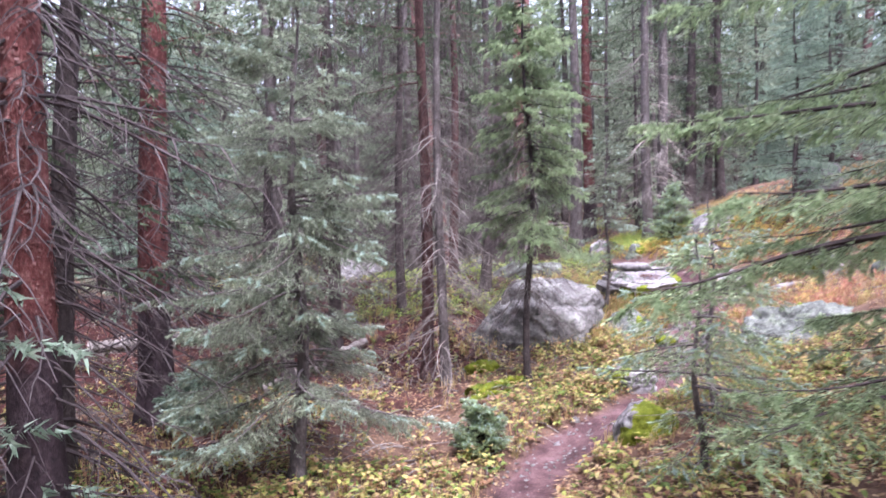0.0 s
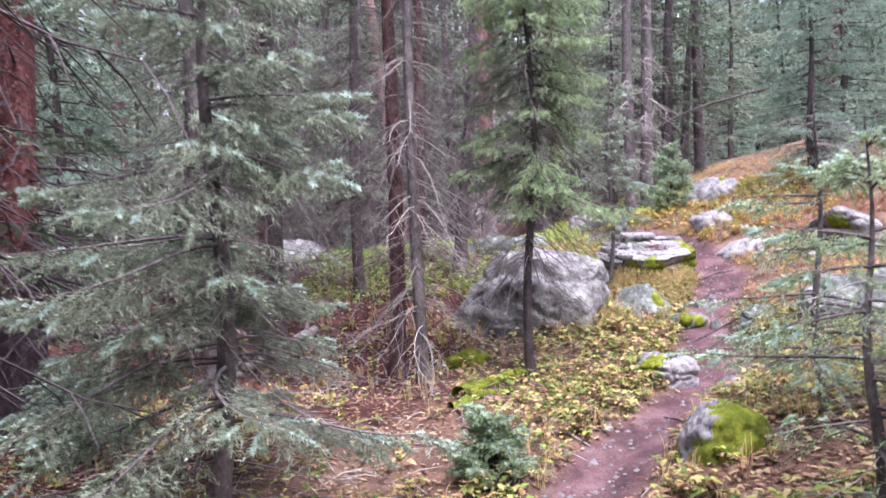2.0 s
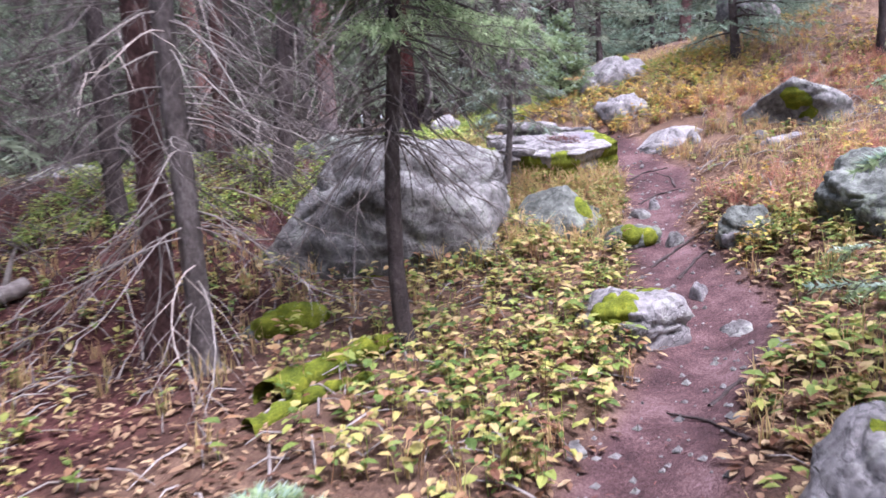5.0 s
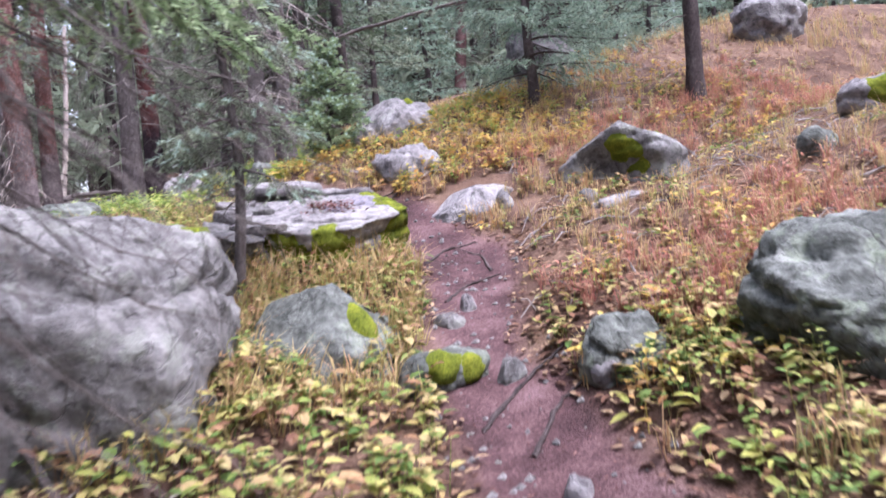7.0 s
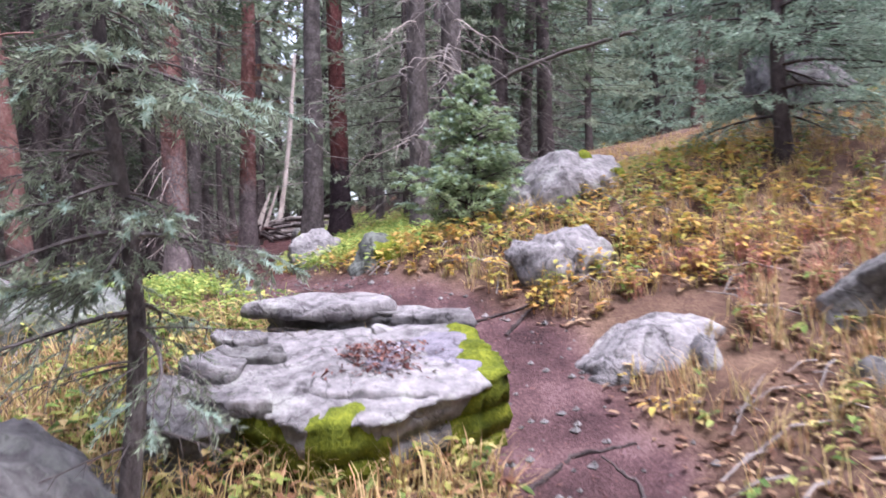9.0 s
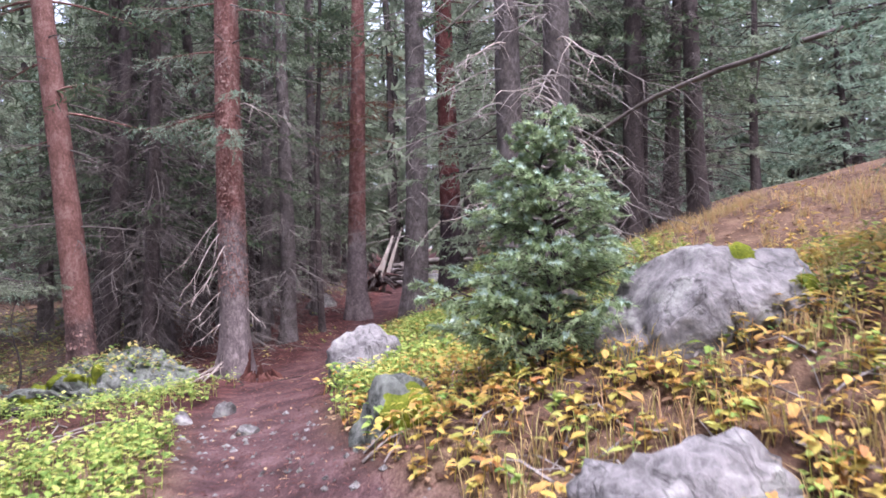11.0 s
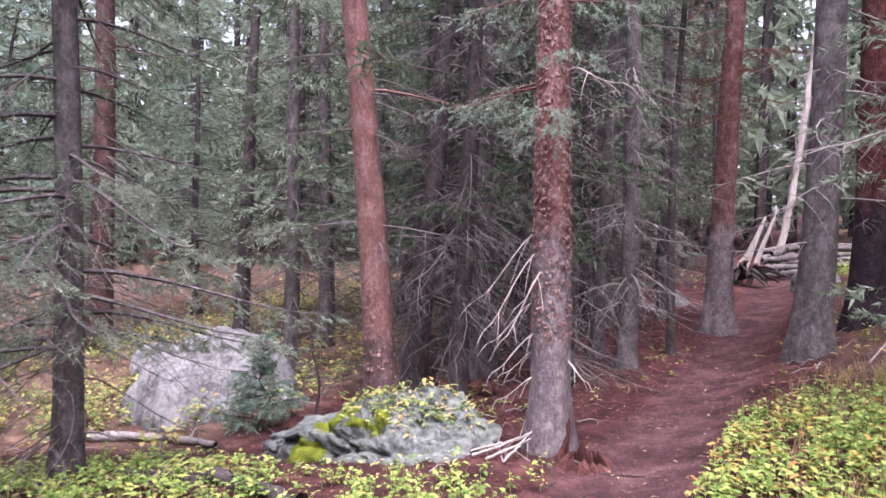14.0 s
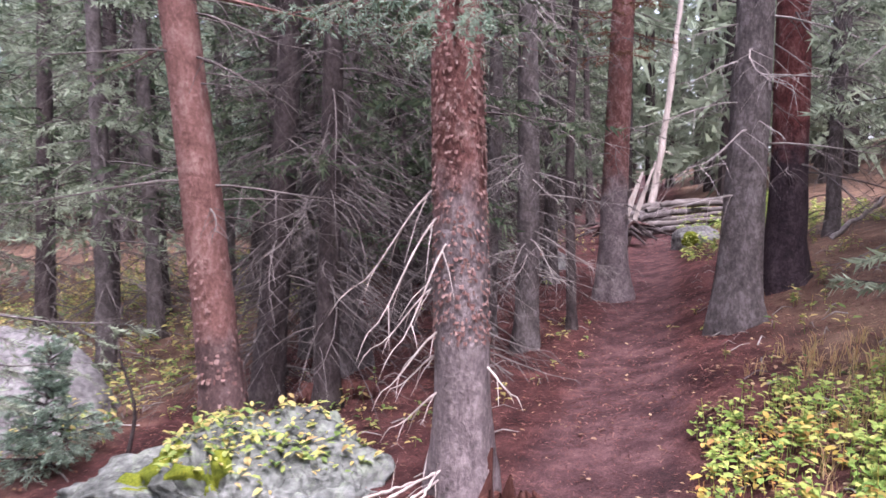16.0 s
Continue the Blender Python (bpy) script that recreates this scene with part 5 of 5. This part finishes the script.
stuff("green_herbs", "patches of green herbs under the trees", "plants", herbs(x, y, 8, 0.06, 0.13, 0.5), LEAF_GREEN)
x, y = spread(1100, -3.5, 4.5, 15.5, 24.0, -0.1, lambda x, y: np.clip(0.05 + 1.5 * smooth_noise(x, y, 1.3, 81), 0, 0.7), 82)
stuff("green_herbs", "lone green seedlings on the needle floor", "plants", herbs(x, y, 5, 0.05, 0.07, 0.5), LEAF_GREEN)


def pebbles(n, seed):
    """Small stones trodden into the trail."""
    g = np.random.default_rng(seed)
    y = 3 + 13 * g.random(n)
    x = trail_at(y) + (g.random(n) - 0.5) * 2.2 * half_width(y)
    s = 0.008 + 0.022 * g.random(n) ** 2
    o = np.array([(1, 0, 0), (0.3, 0.9, 0), (-0.9, 0.3, 0), (-0.2, -0.9, 0), (0.1, 0.1, 0.7), (0, 0, -0.6)])
    v = np.stack([x, y, ground_z(x, y) + 0.002], 1)[:, None] + (o[None] * (0.7 + 0.6 * g.random((n, 6, 1)))) * s[:, None, None]
    k = np.arange(n)[:, None] * 6
    f = np.concatenate([k + np.array(t)[None] for t in ((0, 1, 4), (1, 2, 4), (2, 3, 4), (3, 0, 4), (1, 0, 5), (2, 1, 5), (3, 2, 5), (0, 3, 5))])
    return v.reshape(-1, 3), f


stuff("pebbles", "small grey pebbles trodden into the trail", "stones", pebbles(900, 91), ROCK)

x, y = spread(3000, -3.5, 5.5, 13.5, 25.0, -0.5, None, 95)
stuff("leaf_litter", "scattered tan leaves and bark flakes on the needle floor", "leaf litter", flat_litter(x, y, 0.035, 0.5, 0.012), LITTER)
x, y = spread(1100, 3.6, 6.8, 12.4, 16.8, 0.0, lambda x, y: (x > trail_at(y)) * 1.0, 96)
stuff("gold_herbs", "golden and tan herbs before the boulder and fir", "plants", herbs(x, y, 8, 0.06, 0.12, 0.42), LEAF_GOLD)


# ---- fallen wood, roots and loose pieces ----
def pole(name, label, pts, r0, r1, mat, category="branch", sides=8, twigs=0, group=""):
    """A fallen stem or root along a smooth line through pts."""
    pts = np.array(pts, float)
    t = np.linspace(0, len(pts) - 1, 22)
    line = np.stack([np.interp(t, np.arange(len(pts)), pts[:, i]) for i in range(3)], 1)
    for _ in range(2):
        line[1:-1] = (line[:-2] + 2 * line[1:-1] + line[2:]) / 4
    line[1:-1] += rng.normal(size=(20, 3)) * min(0.012, r0 * 0.25)
    thing = tagged(new(name), label, category, group)
    thing.location = line[0]
    rad = np.linspace(r0, r1, 22) * (1 + 0.12 * rng.normal(size=22))
    part("stem", *tubes((line - line[0])[None], rad[None], sides), mat, thing, smooth=True)
    for k in range(twigs):
        i = int(rng.integers(3, 20))
        d = unit(rng.normal(size=3) + np.array([0, 0, -0.2]))
        L = 0.12 + 0.3 * rng.random()
        p = line[i] - line[0]
        tw = np.stack([p, p + d * L * 0.5, p + d * L + np.array([0, 0, -0.06])])
        part("twig", *tubes(tw[None], np.array([[r1 * 0.5, r1 * 0.35, r1 * 0.15]]), 5), mat, thing)
    return thing


def on_ground(pts, lift=0.02):
    return [(x, y, float(ground_z(x, y)) + lift) for x, y in pts]


for pts in ([(2.2, 8.0), (2.5, 8.12), (2.7, 8.3)], [(3.1, 9.55), (3.4, 9.72), (3.75, 9.7)], [(3.05, 9.8), (3.35, 9.95), (3.7, 10.0), (3.9, 9.95)], [(2.0, 7.5), (2.1, 7.85), (2.05, 8.1)],
            [(3.95, 11.6), (4.2, 11.75), (4.45, 11.7)], [(4.2, 11.2), (4.35, 11.5), (4.3, 11.7)], [(3.9, 12.9), (4.2, 13.0), (4.6, 12.9)], [(4.3, 12.75), (4.5, 12.9), (4.75, 12.85)], [(3.7, 11.0), (3.95, 11.15), (4.2, 11.1)],
            [(2.3, 19.0), (2.6, 18.75), (2.9, 18.7)], [(2.2, 18.7), (2.35, 18.4), (2.3, 18.1)]):
    pole("root", "dark bare tree root across the trail", on_ground(pts, 0.002), 0.012, 0.005, BARK_DARK, "root", 6, group="roots in the trail")
pole("mossy_log", "short fallen log covered with bright green moss", on_ground([(0.35, 8.75), (0.7, 9.05), (1.05, 9.25)], 0.03), 0.085, 0.05, MOSS, "log", 10)
pole("mossy_log", "thin rotten log with patches of moss", on_ground([(0.25, 8.5), (0.55, 8.7), (0.85, 8.85)], 0.01), 0.05, 0.03, MOSS, "log", 10)
pole("fallen_log", "grey fallen log lying in the woods", on_ground([(-5.8, 11.6), (-4.3, 11.75), (-2.6, 11.4)], 0.1), 0.1, 0.07, DEAD, "log", 10, 5)
pole("fallen_log", "grey fallen log lying in the woods", on_ground([(-2.6, 10.2), (-1.8, 10.7), (-1.2, 11.1)], 0.09), 0.08, 0.06, DEAD, "log", 10, 4)
pole("fallen_log", "weathered fallen pole before a boulder", on_ground([(-3.4, 19.3), (-2.2, 19.3), (-1.2, 19.0)], 0.05), 0.06, 0.03, DEAD, "log", 8, 3)
pole("leaning_pole", "bare dead pole leaning across the woods", [(5.2, 20.6, 2.2), (6.2, 20.2, 3.55), (7.1, 19.6, 4.1), (8.4, 18.2, 4.35), (9.6, 16.8, 4.5), (11.0, 15.5, 4.4)], 0.02, 0.035, DEAD_DARK, "dead tree", 7, 12)
pole("fallen_log", "mossy half-buried log at the trees' foot", on_ground([(1.0, 17.3), (0.2, 17.5), (-0.6, 17.3)], 0.03), 0.07, 0.05, BARK_DARK, "log", 8, 2)

# pale dead branches low on the big trunk and on the grey trunks
def hanging(tree_thing, z, yaw, length, droop, r, mat, forks=4):
    p = np.array([0.12 * math.cos(yaw), 0.12 * math.sin(yaw), z])
    line, at, d, ln = bough(p, yaw, length, droop, 0.15, forks, length * 0.5, 8)
    subs = np.stack([at, at + d * (ln * 0.5)[:, None] + np.array([0, 0, -0.08]) * ln[:, None], at + d * ln[:, None] + np.array([0, 0, -0.4]) * ln[:, None]], 1)
    v, f = joined([tubes(line[None], np.linspace(r, r * 0.3, 8)[None], 6), tubes(subs, np.tile([r * 0.5, r * 0.35, r * 0.15], (forks, 1)), 4)])
    part("pale_branch", v, f, mat, tree_thing, "bare bone-white forked branch")


for z, yaw, L, dr in ((1.75, 3.5, 0.75, 1.3), (1.6, 3.9, 0.7, 1.5), (1.2, 3.3, 0.6, 1.1), (0.95, 3.8, 0.55, 1.0), (0.8, 3.0, 0.5, 0.9), (1.45, 4.2, 0.65, 1.4), (0.6, 3.6, 0.45, 0.8), (0.75, 6.0, 0.3, 0.9), (3.0, 5.6, 0.9, 0.5)):
    hanging(big, z, yaw, L * 0.68, dr * 1.5, 0.008, PALE_WOOD)
for o in [t for t in scene.objects if t.parent is None and t.get("label", "").startswith("grey spruce with long")]:
    for k in range(12):
        hanging(o, 0.9 + 2.6 * k / 12, 3.4 + 2.4 * rng.random(), 0.5 + 0.5 * rng.random(), 0.5 + 0.5 * rng.random(), 0.009, PALE_WOOD if k % 2 else DEAD, 5)
for o in [t for t in scene.objects if t.parent is None and t.get("label", "").startswith("dead slim grey")]:
    for k in range(9):
        hanging(o, 0.4 + 1.8 * k / 9, 4.2 + 2.6 * rng.random(), 0.5 + 0.5 * rng.random(), 0.9, 0.005, PALE_WOOD if k % 2 else DEAD, 5)

# the uprooted stump and the pile of logs where the trail leaves the stand
stump = tagged(new("uprooted_stump"), "splintered uprooted stump with pale leaning slabs", "stump")
stump.location = stand(3.15, 30.6)
for i, (dx, h, w, tilt) in enumerate(((-0.1, 1.5, 0.1, 0.36), (0.12, 1.7, 0.07, 0.33), (-0.25, 0.8, 0.08, 0.5))):
    v, f = tubes(np.array([[(dx, 0, -0.1), (dx + tilt * h * 0.5, 0.1, h * 0.5), (dx + tilt * h, 0.2, h)]]), np.array([[w, w * 0.8, w * 0.25]]), 6)
    v[:, 1] *= 0.5
    part("slab", v, f, PALE_WOOD, stump, "pale splintered wood")
for k in range(26):
    a = rng.random() * 6.283
    d = np.array([math.cos(a), math.sin(a) * 0.5, 0.1 + 0.6 * rng.random()])
    L = 0.5 + 0.7 * rng.random()
    v, f = tubes(np.array([[(0, 0, 0.15), tuple(d * L * 0.5 + [0, 0, 0.2]), tuple(d * L + [0, 0, -0.1])]]), np.array([[0.07, 0.05, 0.015]]), 6)
    part("root", v, f, BARK_DARK if k % 3 else BARK_RED, stump)
for k in range(9):
    y = 31.8 + 0.2 * k
    z = 0.1 + 0.16 * (k % 4)
    x0 = 3.35 + 0.3 * rng.random()
    pts = [(x0, y, float(ground_z(x0, y)) + z), (x0 + 0.9, y + 0.2, float(ground_z(x0 + 0.9, y)) + z), (x0 + 1.8 + 0.6 * rng.random(), y + 0.3, float(ground_z(x0 + 1.8, y)) + z * 0.8)]
    pole("log", "old grey log in a fallen pile", [(a + 0.15 * rng.normal(), b + 0.15 * rng.normal(), c) for a, b, c in pts], 0.09, 0.06, DEAD_DARK if k % 2 else BARK_GREY, "log", 9, group="pile of fallen logs")
pole("dead_tree", "pale barkless dead trunk leaning in the clearing", [(3.9, 34.0, 1.8), (4.3, 34.2, 4.5), (4.6, 34.3, 8.0)], 0.1, 0.06, PALE_WOOD, "dead tree", 10, 5)
rock("grey mossy boulder in the clearing", 4.55, 29.6, 1.95, (0.9, 0.7, 0.8), 265, ROCK, 10, moss=[((-0.3, -0.8, 0.4), 0.15)], group="boulders in the woods", block=dict(power=3.0, rough=0.6, detail=4))
x, y = spread(900, 3.0, 7.5, 27.0, 37.0, 0.05, lambda x, y: (x > trail_at(y)) * 1.0, 301)
stuff("green_herbs", "bright green herbs in the clearing", "plants", herbs(x, y, 10, 0.07, 0.2, 0.55), LEAF_BILBERRY)
x, y = spread(2600, -9.0, -1.2, 18.5, 30.0, 0.3, patchy(0.9, 303, 0.25), 302)
stuff("green_herbs", "pale green and yellow undergrowth beyond the boulders", "plants", herbs(x, y, 10, 0.08, 0.3, 0.5), LEAF_GREEN)
for k, (x, y) in enumerate(((6.2, 24.6), (6.4, 24.9), (6.6, 24.4))):
    z = float(ground_z(x, y))
    pole("dead_branch", "bare fallen branch propped against others", [(x - 0.7 + 0.5 * k, y, z + 0.02), (x - 0.2 + 0.2 * k, y, z + 0.45), (x + 0.2, y + 0.1, z + 0.85)], 0.035, 0.015, DEAD, "branch", 6, 3, "propped branches")

# rotten red wood at the foot of the big trunk and behind the cracked boulder
ROTTEN = material("rotten_red_wood", [(0.025, 0.01, 0.009), (0.07, 0.027, 0.022), (0.15, 0.075, 0.062)], 7, 40, 0.95, 0.9, (1, 1, 0.25))
snag = tagged(new("rotten_stump"), "broken rotten red-brown stump beside a trunk", "stump")
snag.location = stand(2.4, 18.92)
for k in range(15):
    a = k / 15 * 6.283 + 0.3 * rng.random()
    r0, h = 0.1 + 0.05 * rng.random(), 0.05 + 0.13 * rng.random() * (1.2 + math.cos(a - 2.6))
    foot = np.array([math.cos(a) * r0 * 1.7, math.sin(a) * r0 * 1.7, -0.06])
    top = np.array([math.cos(a) * r0, math.sin(a) * r0, h])
    part("splinter", *tubes(np.array([[foot, (foot + top) / 2 + 0.012 * rng.normal(size=3), top]]), np.array([[0.06, 0.045, 0.008]]), 6), ROTTEN, snag)
pole("fallen_log", "short rotten red-brown log behind the boulder", on_ground([(0.15, 21.3), (0.45, 21.35), (0.85, 21.3)], 0.06), 0.11, 0.09, ROTTEN, "log", 10)
for k, (x, y, yaw, L) in enumerate(((1.6, 18.7, 0.6, 0.5), (1.75, 18.6, 0.9, 0.6), (1.9, 18.55, 1.3, 0.45), (1.5, 18.85, 0.3, 0.55))):
    z = float(ground_z(x, y))
    pole("fallen_branch", "pale bare branch lying at the trunk's foot", [(x, y, z + 0.02), (x + 0.5 * L * math.cos(yaw), y + 0.5 * L * math.sin(yaw), z + 0.1), (x + L * math.cos(yaw), y + L * math.sin(yaw), z + 0.2)], 0.012, 0.005, PALE_WOOD, "branch", 6, 3, "branches at the trunk's foot")

# bright herbs growing on the cracked boulder
for ob in [t for t in scene.objects if t.parent is None and "overgrown" in t.get("label", "")]:
    st = [c for c in ob.children if c.name.startswith("stone")][0]
    vv = np.empty(len(st.data.vertices) * 3, np.float32)
    st.data.vertices.foreach_get("co", vv)
    vv = vv.reshape(-1, 3).astype(float) + np.array(ob.location)
    topv = vv[(vv[:, 2] > vv[:, 2].max() - 0.28) & (vv[:, 0] > ob.location.x - 0.7)]
    pick = topv[rng.integers(0, len(topv), 650)]
    n = len(pick)
    L = 0.06 * (0.5 + rng.random(n))
    tagged(new("rock_herbs", mesh_of("rock_herbs", *leaves(pick[:, 0], pick[:, 1], pick[:, 2] + 0.06 * rng.random(n), rng.random(n) * 6.283, rng.random(n) - 0.1, L, L * 0.5), LEAF_GREEN)), "bright yellow-green herbs growing on the rock", "plants", kind="stuff")

# red-brown needles lying on the layered slab
st = slab.children[0]
vv = np.empty(len(st.data.vertices) * 3, np.float32)
st.data.vertices.foreach_get("co", vv)
vv = vv.reshape(-1, 3).astype(float) + np.array(slab.location)
topv = vv[(vv[:, 2] > vv[:, 2].max() - 0.24) & (vv[:, 0] < 3.62) & (vv[:, 1] < 12.45)]
pick = topv[rng.integers(0, len(topv), 900)] + rng.normal(size=(900, 3)) * np.array([0.09, 0.04, 0.0])
n = len(pick)
L = 0.035 * (0.5 + rng.random(n))
tagged(new("needle_litter", mesh_of("needle_litter", *leaves(pick[:, 0], pick[:, 1], pick[:, 2] + 0.012 * rng.random(n), rng.random(n) * 6.283, (rng.random(n) - 0.5) * 0.5, L, L * 0.3), NEEDLE_LITTER)), "red-brown needles lying on the rock slab", "leaf litter", kind="stuff")
